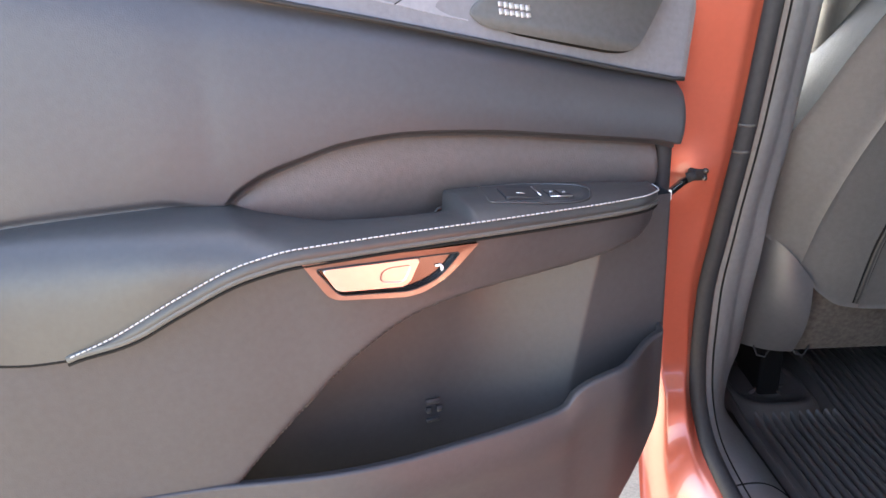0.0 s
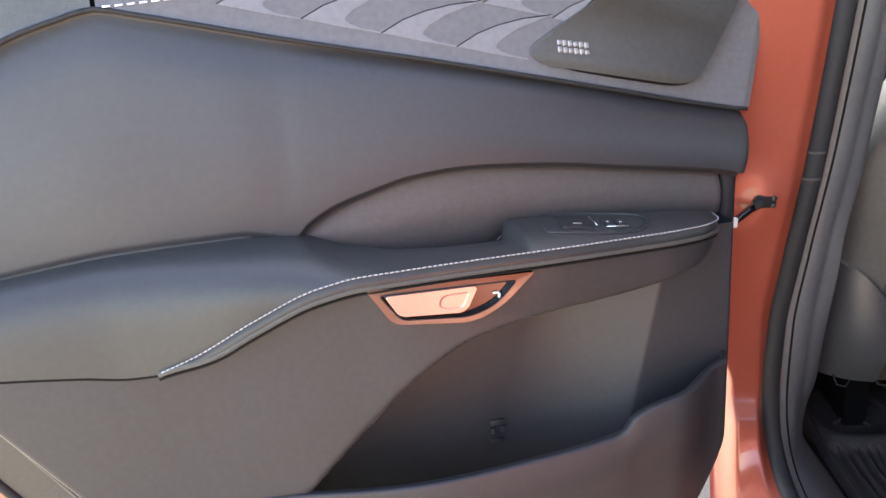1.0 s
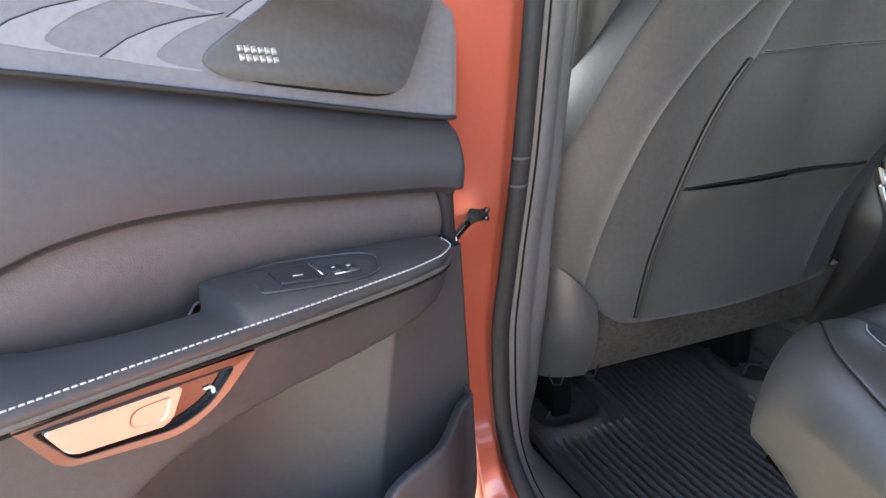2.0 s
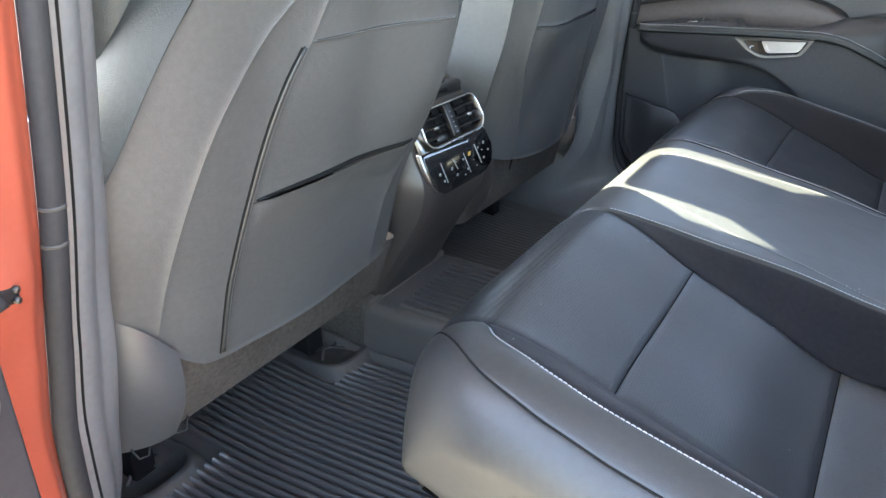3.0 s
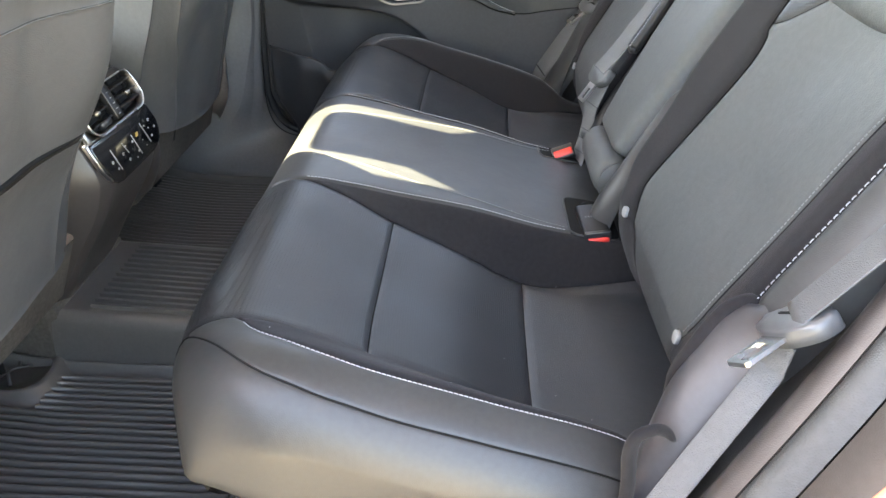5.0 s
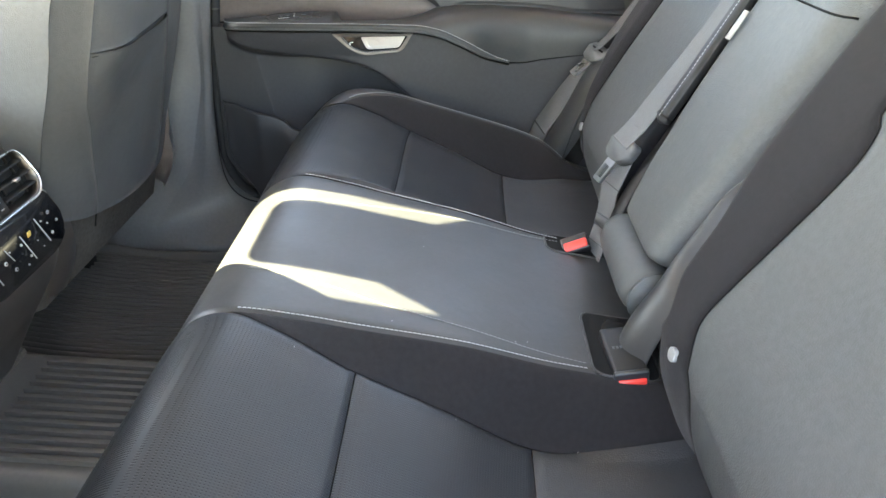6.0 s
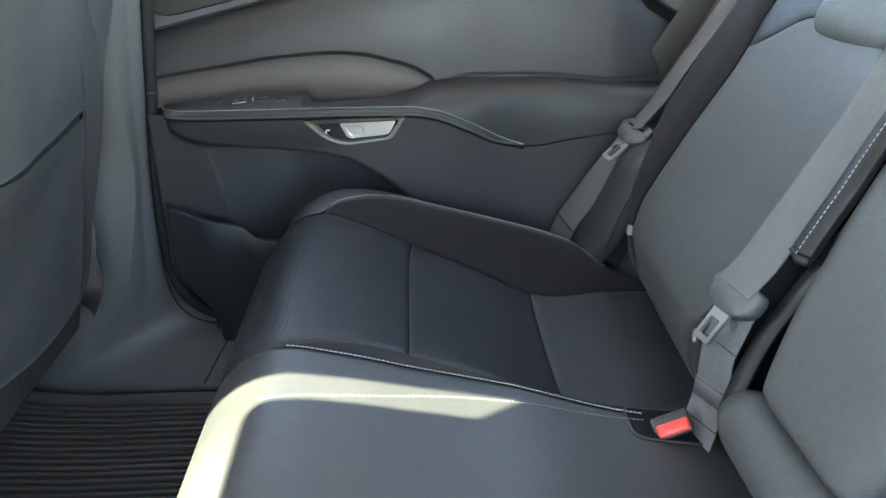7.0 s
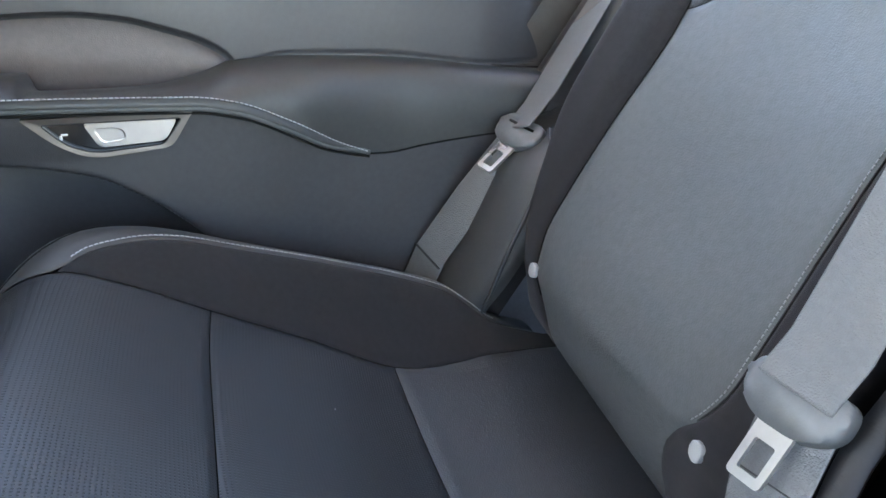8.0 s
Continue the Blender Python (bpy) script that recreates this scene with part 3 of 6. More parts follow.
    speaker = put("speaker_cover", slab(cover, lambda a, b, k: (a, 0.752 + 0.30 * (b - 1.07) - 0.006 + k, b), 0.012, 0.0022, 3), SPEAKER, "grey speaker cover")
    put("cover_gap", tube([(a, 0.752 + 0.30 * (b - 1.07) + 0.0016, b) for a, b in cover], 0.0026, 6, closed=True), DARK, under=speaker)
    for row, drop in ((0, 0.0), (1, -0.0068)):
        for j in range(6):
            a0 = 0.1765 - j * 0.0056
            tall = 0.0054 if (j + row) % 3 else 0.0044
            zc = 1.1285 + drop - 0.0010 * j
            bar = [(a0 - 0.0046, zc - tall / 2), (a0, zc - tall / 2), (a0, zc + tall / 2), (a0 - 0.0046, zc + tall / 2)]
            put("mark", slab(bar, lambda a, b, k: (a, 0.752 + 0.30 * (b - 1.07) - 0.0066 + k, b), 0.002, 0.0002, 1), HANDLE, "small silver maker's mark", under=speaker)

    # grained insert behind the pull cup
    def insert(p, q):
        lo = np.minimum(ARM_IN(q), LENS_TOP(q)) - 0.022
        lo = np.where(q > 0.42, np.minimum(lo, 0.965), lo)
        z = lo + (LENS_TOP(q) - lo) * p
        return q, 0.757 - 0.010 * np.sin(np.pi * p) + 0.03 * step(q, -0.002, -0.014), z
    put("insert", panel(insert, 0.0, 1.0, -0.012, 0.452, 14, 60, 0.002, 0.008), INSERT, "brown grained insert")

    # armrest: flat at its front, rolling over to the lower seam at its rear
    us = np.concatenate([np.linspace(0.030, 0.10, 18), np.linspace(0.105, 0.24, 14), np.linspace(0.244, 0.27, 12), np.linspace(0.28, 0.585, 46)])
    END_Z = curve([(0.030, 0.946), (0.06, 0.950), (0.12, 0.953), (0.30, 0.955), (0.405, 0.954), (0.444, 0.948), (0.498, 0.926), (0.552, 0.897), (0.585, 0.883), (0.61, 0.882), (0.65, 0.888), (0.73, 0.897), (0.90, 0.906)])
    END_V = curve([(0.030, 0.712), (0.036, 0.694), (0.05, 0.678), (0.075, 0.663), (0.12, 0.653), (0.25, 0.647), (0.405, 0.648), (0.498, 0.656), (0.585, 0.676), (0.63, 0.683), (0.90, 0.690)])

    def arm_top(a, u):
        v0, v1, z0, z1 = ARM_IN_V(u), END_V(u), ARM_IN(u), END_Z(u)
        w = step(u, 0.36, 0.52)
        th = np.pi / 2 * np.clip(a, 0, 1)
        fa = a * (1 - w) + np.sin(th) ** 0.62 * w
        ga = a ** 2.2 * (1 - w) + (1 - np.cos(th) ** 0.62) * w
        v = v0 + (v1 - v0) * fa
        z = z0 + (z1 - z0) * ga + 0.004 * np.sin(np.pi * a) * (1 - w)
        return u, v, z
    put("armrest_top", grid(arm_top, np.linspace(0, 1, 40), np.concatenate([us, np.linspace(0.59, 0.84, 34)])), LEATHER_SMOOTH, "padded black leather armrest")
    put("armrest_seam", tube([(u, float(ARM_IN_V(u)) - 0.001, float(ARM_IN(u)) + 0.0005) for u in np.linspace(0.455, 0.84, 40)], 0.0014, 6), DARK)
    put("insert_seam", tube([(u, 0.7535, float(LENS_TOP(u)) - 0.0005) for u in np.linspace(-0.010, 0.45, 60)], 0.0012, 6), DARK)
    put("cup_wall", grid(lambda a, u: (u, ARM_IN_V(u) + 0.006 * a, ARM_IN(u) - 0.045 * a), np.linspace(0, 1, 4), np.linspace(0.24, 0.46, 40)), LEATHER_SMOOTH)
    put("cup_floor", grid(lambda a, u: (u, 0.695 + 0.07 * a, 0.925 + 0 * u), [0, 1], [0.24, 0.46]), DARK)

    rows = [(float(u), float(STITCH_V(u)) + 0.0005, float(STITCH_Z(u))) for u in us]
    lower = [(u, v - 0.0002, z - 0.010 * float(step(u, 0.586, 0.52))) for u, v, z in rows]
    put("armrest_edge", grid(lambda a, k: tuple(np.interp(k, np.arange(len(rows)), np.array(rows)[:, c]) + (-0.003 * np.sin(np.pi * a) if c == 1 else 0) + (-0.013 * a * step(np.interp(k, np.arange(len(rows)), np.array(rows)[:, 0]), 0.586, 0.52) if c == 2 else 0) for c in range(3)), np.linspace(0, 1, 6), np.arange(len(rows))), LEATHER_SMOOTH)
    put("piping", tube(lower, 0.0032, 8), LEATHER, "dark leather piping")
    put("piping_gap", tube([(u, v - 0.0004, z - 0.0045) for u, v, z in lower], 0.0016, 6), DARK)
    put("stitching", stitching([(u, v - 0.002, z + 0.0008) for u, v, z in rows], 0.0047, 0.0034, 0.0007, (0, -0.0006, 0.0006)), THREAD, "pale thread stitching")
    seam = [(u, float(END_V(u)) + 0.001, float(END_Z(u)) - 0.001) for u in np.linspace(0.575, 0.84, 30)]
    put("seam", tube(seam, 0.0016, 6), DARK)

    # lower panel: body of the armrest, recessed front, deep pocket
    def body_v(u):
        return 0.668 + 0.018 * step(u, 0.30, 0.60)

    def lower_panel(a, b):
        z = 0.50 + 0.455 * b
        u0, u1 = front_end(z), rear_end(z)
        u = u0 + (u1 - u0) * a
        top = END_Z(u) - 0.012 + 0.010 * step(u, 0.565, 0.605)
        z = 0.50 + (top - 0.50) * b
        under = step(POCKET_TOP(u) - z, -0.003, 0.022)
        nose = np.maximum(np.minimum(END_V(u) + 0.005, 0.712), 0.0)
        upper_v = nose + (body_v(u) - nose) * step(u, 0.22, 0.42)
        upper_v = upper_v + 0.010 * step(u, 0.40, 0.20) * np.clip((top - z) / 0.05, 0, 1) ** 2
        upper_v = np.where(u < 0.034, 0.714, upper_v)
        edge = 0.086 + 0.034 * np.clip((0.88 - z) / 0.157, 0, 1.6)
        deep = 0.714 + 0.052 * np.sin(np.pi / 2 * np.clip((u - edge) / 0.13, 0, 1))
        close = step(u, 0.56, 0.50)
        lower_v = deep + (body_v(u) - deep) * (1 - close)
        v = upper_v + (lower_v - upper_v) * under
        v = v + 0.05 * step(a, 0.016, 0.0) ** 2 + 0.05 * step(a, 0.980, 1.0) ** 2 + 0.04 * step(b, 0.04, 0.0) ** 2
        return u, v, z
    put("lower_panel", grid(lower_panel, np.concatenate([np.linspace(0, 0.30, 100), np.linspace(0.305, 1, 110)]), np.linspace(0, 1, 130)), TRIM_SOFT, "soft-touch lower trim with a map pocket")

    # the lip that stands in front of the pocket
    def lip(a, b):
        zb = 0.50 + 0.28 * np.minimum(b, 1)
        u0 = front_end(zb) + 0.004
        u = u0 + (0.60 - u0) * a
        drop = LIP(u) - 0.50
        z = 0.50 + drop * np.minimum(b, 1)
        k = np.clip((LIP(u) - z) / 0.24, 0, 1)
        v = 0.652 + 0.040 * k ** 2 - 0.004 * np.sin(np.pi * np.clip(k * 4, 0, 1))
        v = v + (body_v(u) - 0.0012 - v) * step(u, 0.30, 0.52)
        v = v + (0.692 - v) * step(u, 0.10, 0.015)
        v = v + 0.050 * step(a, 0.045, 0.0) ** 2
        over = np.clip(b - 1, 0, 1)
        v = v + 0.012 * np.sin(np.pi / 2 * np.clip(over * 2, 0, 1))
        z = z - 0.05 * np.clip(over - 0.35, 0, 1) - 0.002 * over
        return u, v, z
    put("pocket_lip", grid(lip, np.concatenate([np.linspace(0, 0.08, 14), np.linspace(0.09, 1, 70)]), np.concatenate([np.linspace(0, 0.9, 18), np.linspace(0.92, 1.0, 6), [1.1, 1.25, 1.4, 1.6, 2.0]])), TRIM_SOFT, "swelling lip of the map pocket")
    for k, (a0, z0, w, h) in enumerate(() if s > 0 else ((0.266, 0.718, 0.016, 0.006), (0.266, 0.707, 0.006, 0.007), (0.254, 0.707, 0.007, 0.007), (0.266, 0.696, 0.016, 0.004))):
        put("moulded_mark", box(a0 - w, a0, 0.7622, 0.7670, z0, z0 + h, 0.0006, 1), TRIM_SOFT)
    put("front_seam", tube([(u, 0.7395, 0.938 - 0.02 * (0.03 - u)) for u in (0.006, 0.018, 0.030)], 0.0015, 6), DARK)

    # handle in its surround
    ring = rounded([(0.2500, 0.9370), (0.4030, 0.9415), (0.3820, 0.9070), (0.3080, 0.8975), (0.2780, 0.9110)], [0.002, 0.002, 0.010, 0.016, 0.016], 6)
    hole = rounded([(0.2670, 0.9315), (0.3925, 0.9355), (0.3745, 0.9100), (0.3120, 0.9035), (0.2870, 0.9110)], [0.004, 0.004, 0.006, 0.010, 0.012], 6)
    n = len(ring)
    rv = [(a, 0.6620, b) for a, b in ring] + [(a, 0.6465, b) for a, b in ring] + [(a, 0.6470, b) for a, b in hole] + [(a, 0.6535, b) for a, b in hole]
    rf = [(r * n + i, r * n + (i + 1) % n, r * n + n + (i + 1) % n, r * n + n + i) for r in range(3) for i in range(n)]
    surround = put("handle_surround", (rv, rf), SATIN, "dark satin handle surround", smooth=False)
    put("handle_cup", (([(a, 0.6526, b) for a, b in hole]), [tuple(range(n))]), BLACK, "gloss black recess behind the handle")
    put("surround_edge", tube([(a, 0.6466, b) for a, b in hole + hole[:1]], 0.0006, 6), SEAL, "thin dark inner groove")
    lever = rounded([(0.3040, 0.9325), (0.3880, 0.9350), (0.3765, 0.9145), (0.3160, 0.9095)], [0.003, 0.004, 0.005, 0.005], 5)
    handle = put("handle", slab(lever, lambda a, b, k: (a, 0.6440 + k, b), 0.0085, 0.0016, 3), HANDLE, "satin silver door handle", smooth=False)
    dish = rounded([(0.3120, 0.9285), (0.3380, 0.9290), (0.3420, 0.9170), (0.3190, 0.9135)], [0.004, 0.010, 0.008, 0.006], 6)
    cx, cz = 0.3275, 0.9215
    m = len(dish)
    dv = []
    for share, deep in ((1.0, -0.0003), (0.9, 0.0006), (0.6, 0.0018), (0.25, 0.0022)):
        dv += [(cx + (a - cx) * share, 0.6437 + deep * 0.4, cz + (b - cz) * share) for a, b in dish]
    df = [(r * m + i, r * m + (i + 1) % m, r * m + m + (i + 1) % m, r * m + m + i) for r in range(3) for i in range(m)] + [tuple(3 * m + i for i in range(m))]
    put("finger_dish", (dv, df), HANDLE, under=handle)
    put("lock_mark", box(0.2830, 0.2890, 0.6505, 0.6524, 0.9200, 0.9218, 0.0005, 1), WHITE, under=surround)
    put("lock_mark", box(0.2815, 0.2840, 0.6505, 0.6524, 0.9155, 0.9200, 0.0005, 1), WHITE, under=surround)

    # window switch and seat memory keys, set a little into the armrest
    def on_arm(u, v, k):
        v0, v1 = float(ARM_IN_V(u)), float(END_V(u))
        x = arm_top(np.array(np.clip((v - v0) / (v1 - v0), 0, 1)), np.array(u))
        return u, v, float(x[2]) - k
    plate = rounded([(0.2140, 0.7330), (0.1700, 0.7320), (0.1220, 0.7080), (0.1150, 0.6900), (0.1310, 0.6630), (0.1600, 0.6610), (0.2260, 0.6760)], [0.005, 0.02, 0.012, 0.010, 0.012, 0.02, 0.005], 6)
    rim_line = [on_arm(a, b, -0.0006) for a, b in plate]
    keys = put("switch_plate", slab(plate, lambda a, b, k: on_arm(a, b, k - 0.0008), 0.004, 0.0006, 1), SWITCH, "satin black switch plate", smooth=False)
    put("switch_rim", tube(rim_line, 0.0012, 6, closed=True), LEATHER_SMOOTH, under=keys)
    put("window_switch", slab(rounded([(0.2040, 0.7120), (0.1730, 0.7040), (0.1760, 0.6740), (0.2090, 0.6790)], 0.003, 3), lambda a, b, k: on_arm(a, b, k - 0.0014 - 0.05 * max(a - 0.180, 0)), 0.004, 0.0008, 1), SWITCH, "black window switch", smooth=False, under=keys)
    put("switch_ridge", tube([on_arm(0.1715, 0.7035, -0.0022), on_arm(0.1745, 0.6775, -0.0022)], 0.0007, 6), CHROME, under=keys)
    put("switch_mark", tube([on_arm(0.1960, 0.6850, -0.0034), on_arm(0.1880, 0.6835, -0.0030)], 0.0006, 6), BUTTON, under=keys)
    for u0, v0 in ((0.160, 0.6860), (0.148, 0.6830)):
        put("key", slab(rounded([(u0 - 0.0052, v0 - 0.011), (u0 + 0.0052, v0 - 0.0095), (u0 + 0.0052, v0 + 0.0085), (u0 - 0.0052, v0 + 0.007)], 0.002, 3), lambda a, b, k: on_arm(a, b, k - 0.0016), 0.003, 0.0006, 1), SWITCH, under=keys)
        put("key_mark", box(u0 - 0.0014, u0 + 0.0014, v0 - 0.0014, v0 + 0.0014, on_arm(u0, v0, -0.0012)[2], on_arm(u0, v0, -0.0022)[2], 0.0003, 1), BUTTON, under=keys)
    put("key_line", tube([on_arm(0.1665, 0.6735, -0.0022), on_arm(0.1455, 0.6705, -0.0022)], 0.0006, 6), CHROME, under=keys)
    return d


AX, BX = Vector((-0.9438, -0.3305, 0)), Vector((-0.3305, 0.9438, 0))
left_frame = Matrix(((AX.x, -BX.x, 0, -0.6070), (AX.y, -BX.y, 0, -0.0915), (0, 0, 1, 0), (0, 0, 0, 1)))
right_frame = Matrix(((0, 1, 0, 0), (-1, 0, 0, 0.70), (0, 0, 1, 0), (0, 0, 0, 1)))
rear_door("rear_door", -1, left_frame, "open copper red rear door with black leather trim")
rear_door("rear_door", 1, right_frame, "closed rear door with black leather trim behind the bench end")

# ---- rear bench cushion ----
Z_INS = curve([(-0.06, 0.700), (0.0, 0.703), (0.06, 0.707), (0.128, 0.722), (0.21, 0.762), (0.298, 0.800), (0.36, 0.827), (0.42, 0.844), (0.44, 0.845)])
Z_MID = curve([(-0.06, 0.748), (0.0, 0.752), (0.095, 0.768), (0.20, 0.798), (0.30, 0.820), (0.36, 0.833), (0.42, 0.841), (0.44, 0.841)])
Z_BOL = curve([(-0.06, 0.700), (0.0, 0.721), (0.03, 0.745), (0.06, 0.766), (0.18, 0.804), (0.28, 0.830), (0.34, 0.846), (0.38, 0.853), (0.42, 0.855), (0.44, 0.855)])
NOSE, SIDE = 0.075, 0.070


def cushion(p, q, s=1):
    """The bench's skin: p runs outwards from the middle and on down the end, q runs forwards and on down the nose."""
    p, q = np.asarray(p, float), np.asarray(q, float)
    a = np.abs(p)
    sg = np.where(p < 0, -1.0, 1.0) * s
    pp, qq = np.minimum(a, 0.565), np.minimum(q, 0.42)
    z = Z_MID(qq) + (Z_INS(qq) - Z_MID(qq)) * step(pp, 0.155, 0.232)
    z = z - 0.006 * np.sin(np.pi * np.clip((pp - 0.235) / 0.25, 0, 1)) * step(qq, 0.42, 0.2)
    z = z + (Z_BOL(qq) - Z_INS(qq)) * step(pp, 0.488, 0.566)
    f = np.clip((q - 0.42) / NOSE, 0, None)
    bend = np.minimum(f, math.radians(97))
    rest = (f - bend) * NOSE
    y = qq + NOSE * np.sin(bend) - (0.13 + 0.32 * step(a, 0.50, 0.62)) * rest
    z = z - NOSE * (1 - np.cos(bend)) - rest
    g = np.clip((a - 0.565) / SIDE, 0, None)
    turn = np.minimum(g, math.radians(82))
    left = (g - turn) * SIDE
    x = pp + SIDE * np.sin(turn) - 0.10 * left
    z = z - SIDE * (1 - np.cos(turn)) - left
    y = y - 0.050 * np.clip((x - 0.40) / 0.235, 0, 1) ** 2.2 * np.clip(q / 0.42, 0, 1) ** 2
    under = 3.0 * np.clip(0.745 - z, 0, 1) ** 1.5 * step(a, 0.40, 0.56)
    y = y - 1.4 * under * step(q, 0.40, 0.50)
    x = x - 1.2 * under * step(q, 0.40, 0.50)
    x = x - 0.022 * step(q, 0.40, 0.56) * np.clip((a - 0.45) / 0.15, 0, 1)
    return sg * x, y, z


IN_IN = curve([(-0.06, 0.198), (-0.02, 0.204), (0.055, 0.216), (0.128, 0.228), (0.298, 0.218), (0.38, 0.195), (0.425, 0.179), (0.47, 0.174), (0.80, 0.172)])
IN_OUT = curve([(-0.06, 0.528), (0.0, 0.516), (0.06, 0.502), (0.128, 0.493), (0.298, 0.499), (0.38, 0.506), (0.423, 0.511), (0.50, 0.516), (0.80, 0.516)])
ST_IN = curve([(-0.06, 0.150), (0.09, 0.156), (0.25, 0.166), (0.38, 0.176), (0.425, 0.1785), (0.47, 0.174), (0.80, 0.172)])
ST_OUT = curve([(-0.06, 0.556), (0.06, 0.563), (0.18, 0.568), (0.30, 0.566), (0.34, 0.561), (0.39, 0.545), (0.41, 0.533), (0.423, 0.512)])
BOL_IN = curve([(-0.06, 0.556), (0.06, 0.563), (0.18, 0.568), (0.30, 0.566), (0.34, 0.561), (0.39, 0.545), (0.41, 0.533), (0.423, 0.512), (0.47, 0.5155), (0.52, 0.516)])
PIPE = curve([(-0.06, 0.606), (0.25, 0.612), (0.336, 0.609), (0.38, 0.601), (0.416, 0.588), (0.45, 0.558), (0.475, 0.532), (0.49, 0.519), (0.80, 0.518)])

HEM = curve([(-0.06, 0.662), (0.0, 0.660), (0.10, 0.670), (0.216, 0.702), (0.336, 0.734), (0.416, 0.742), (0.50, 0.750), (0.80, 0.762)])

SEAM_P = curve([(0.06, 0.143), (0.10, 0.140), (0.20, 0.132), (0.275, 0.122), (0.335, 0.108), (0.43, 0.092)])

bench = thing("rear_bench", (0, 0.25, 0.46), "black leather and suede rear bench cushion with pale stitching", "car seat")
core = grid(lambda p, q: tuple(c * m - k for c, k, m in zip(cushion(p, q), (0, 0.008, 0.024), (0.982, 1, 1))), np.linspace(-0.675, 0.675, 60), np.linspace(-0.05, 0.605, 40))
part("cushion_core", core, DARK, bench)
part("centre_panel", panel(lambda p, q: cushion(p, q), lambda q: -ST_IN(q), lambda q: ST_IN(q), -0.05, 0.625, 40, 70, 0.0030, 0.010), LEATHER_SMOOTH, bench, "smooth black leather centre place")
for s in (-1, 1):
    def skin(p, q, s=s):
        return cushion(p, q, s)
    fl = s < 0
    # darker copy of the backrest leather, for the shade on the cushion
    part("rear_panel", panel(skin, IN_IN, IN_OUT, -0.085, 0.1275, 24, 20, flip=fl), LEATHER_SHADED, bench, "black leather rear panel")
    part("middle_panel", panel(skin, IN_IN, IN_OUT, 0.1285, 0.2975, 24, 20, flip=fl), PERF_SHADED, bench, "perforated black leather panel")
    part("front_panel", panel(skin, IN_IN, IN_OUT, 0.2985, 0.625, 24, 50, flip=fl), PERF_SHADED, bench, "perforated black leather front panel")
    part("outer_suede", panel(skin, IN_OUT, ST_OUT, -0.085, 0.423, 10, 44, 0.002, 0.006, flip=fl), SUEDE, bench, "black suede bolster")
    part("inner_suede", panel(skin, ST_IN, IN_IN, -0.085, 0.425, 12, 44, 0.002, 0.006, flip=fl), SUEDE, bench, "black suede wedge")
    part("bolster", panel(skin, BOL_IN, PIPE, -0.05, 0.482, 14, 50, 0.0012, 0.005, flip=fl), LEATHER_SMOOTH, bench, "smooth black leather bolster")
    part("end_panel", panel(skin, PIPE, HEM, -0.05, 0.625, 30, 60, 0.0010, 0.005, flip=fl), LEATHER_SMOOTH, bench, "smooth black leather end panel")
    for k, (line, q0, q1, dp) in enumerate(((ST_OUT, 0.0, 0.418, 0.0035), (ST_IN, 0.07, 0.42, -0.003))):
        pts = [skin(line(np.array(q)) + dp, np.array(q)) for q in np.linspace(q0, q1, 50)]
        part("stitching", stitching([tuple(map(float, v)) for v in pts], 0.0046, 0.0034, 0.00055), THREAD, bench, "pale thread stitching")
    pts = [skin(PIPE(np.array(q)), np.array(q)) for q in np.linspace(-0.03, 0.56, 60)]
    part("piping", tube([(float(a), float(b), float(c) - 0.0004) for a, b, c in pts], 0.0010, 8), DARK, bench)
    pts = [skin(SEAM_P(np.array(q)), np.array(q)) for q in np.linspace(0.07, 0.43, 50)]
    part("centre_seam", tube([(float(a), float(b), float(c) - 0.0008) for a, b, c in pts], 0.0014, 6), LEATHER, bench)
    part("seam_stitching", stitching([tuple(map(float, v)) for v in pts], 0.0046, 0.0032, 0.00040, (0, 0, 0.0008)), SEWN, bench, "fine grey seam stitching")
for s in (-1, 1):
    def apron(a, b, s=s):
        # the moulded cover that runs along under the end of the cushion
        y = 0.00 + 0.36 * b
        z = 0.722 - 0.020 * b - 0.035 * step(b, 0.7, 1.0) - 0.16 * a
        x = 0.602 + 0.050 * np.sin(np.pi / 2 * np.clip(a * 2.2, 0, 1)) - 0.045 * b ** 2
        return s * x, y, z
    part("side_cover", grid(apron, np.linspace(0, 1, 16), np.linspace(0, 1, 24)), TRIM_SOFT, bench, "smooth dark plastic cover under the cushion")
part("base", box(-0.60, 0.60, -0.32, 0.05, 0.452, 0.672, 0.02), DARK, bench)
# plastic skirt under the nose and ends
part("skirt", box(-0.525, 0.525, 0.20, 0.395, 0.452, 0.700, 0.04, 4), TRIM, bench, "black plastic skirt")

# buckle pockets: a near-black patch for the recess's shade, inside a soft raised fold
for px, py, wx, wy, tilt in ((-0.098, 0.026, 0.060, 0.036, 0.0), (0.138, 0.046, 0.026, 0.040, 0.0)):
    ring = rounded([(px - wx, py - wy), (px + wx, py - wy), (px + wx, py + wy), (px - wx, py + wy)], 0.016, 6)

    def on_bench(a, b, d):
        c = cushion(np.array(a), np.array(max(b, -0.04)))
        return float(c[0]), float(b), float(c[2]) + 0.0012 - d
    pocket = part("pocket_shade", slab(ring, on_bench, 0.004, 0, 1), DARK, bench, "near-black patch painted as the shade of a buckle recess", smooth=False)
    part("pocket_fold", tube([Vector(on_bench(a, b, 0.0004)) for a, b in ring], 0.0014, 8, closed=True), LEATHER_SMOOTH, pocket)

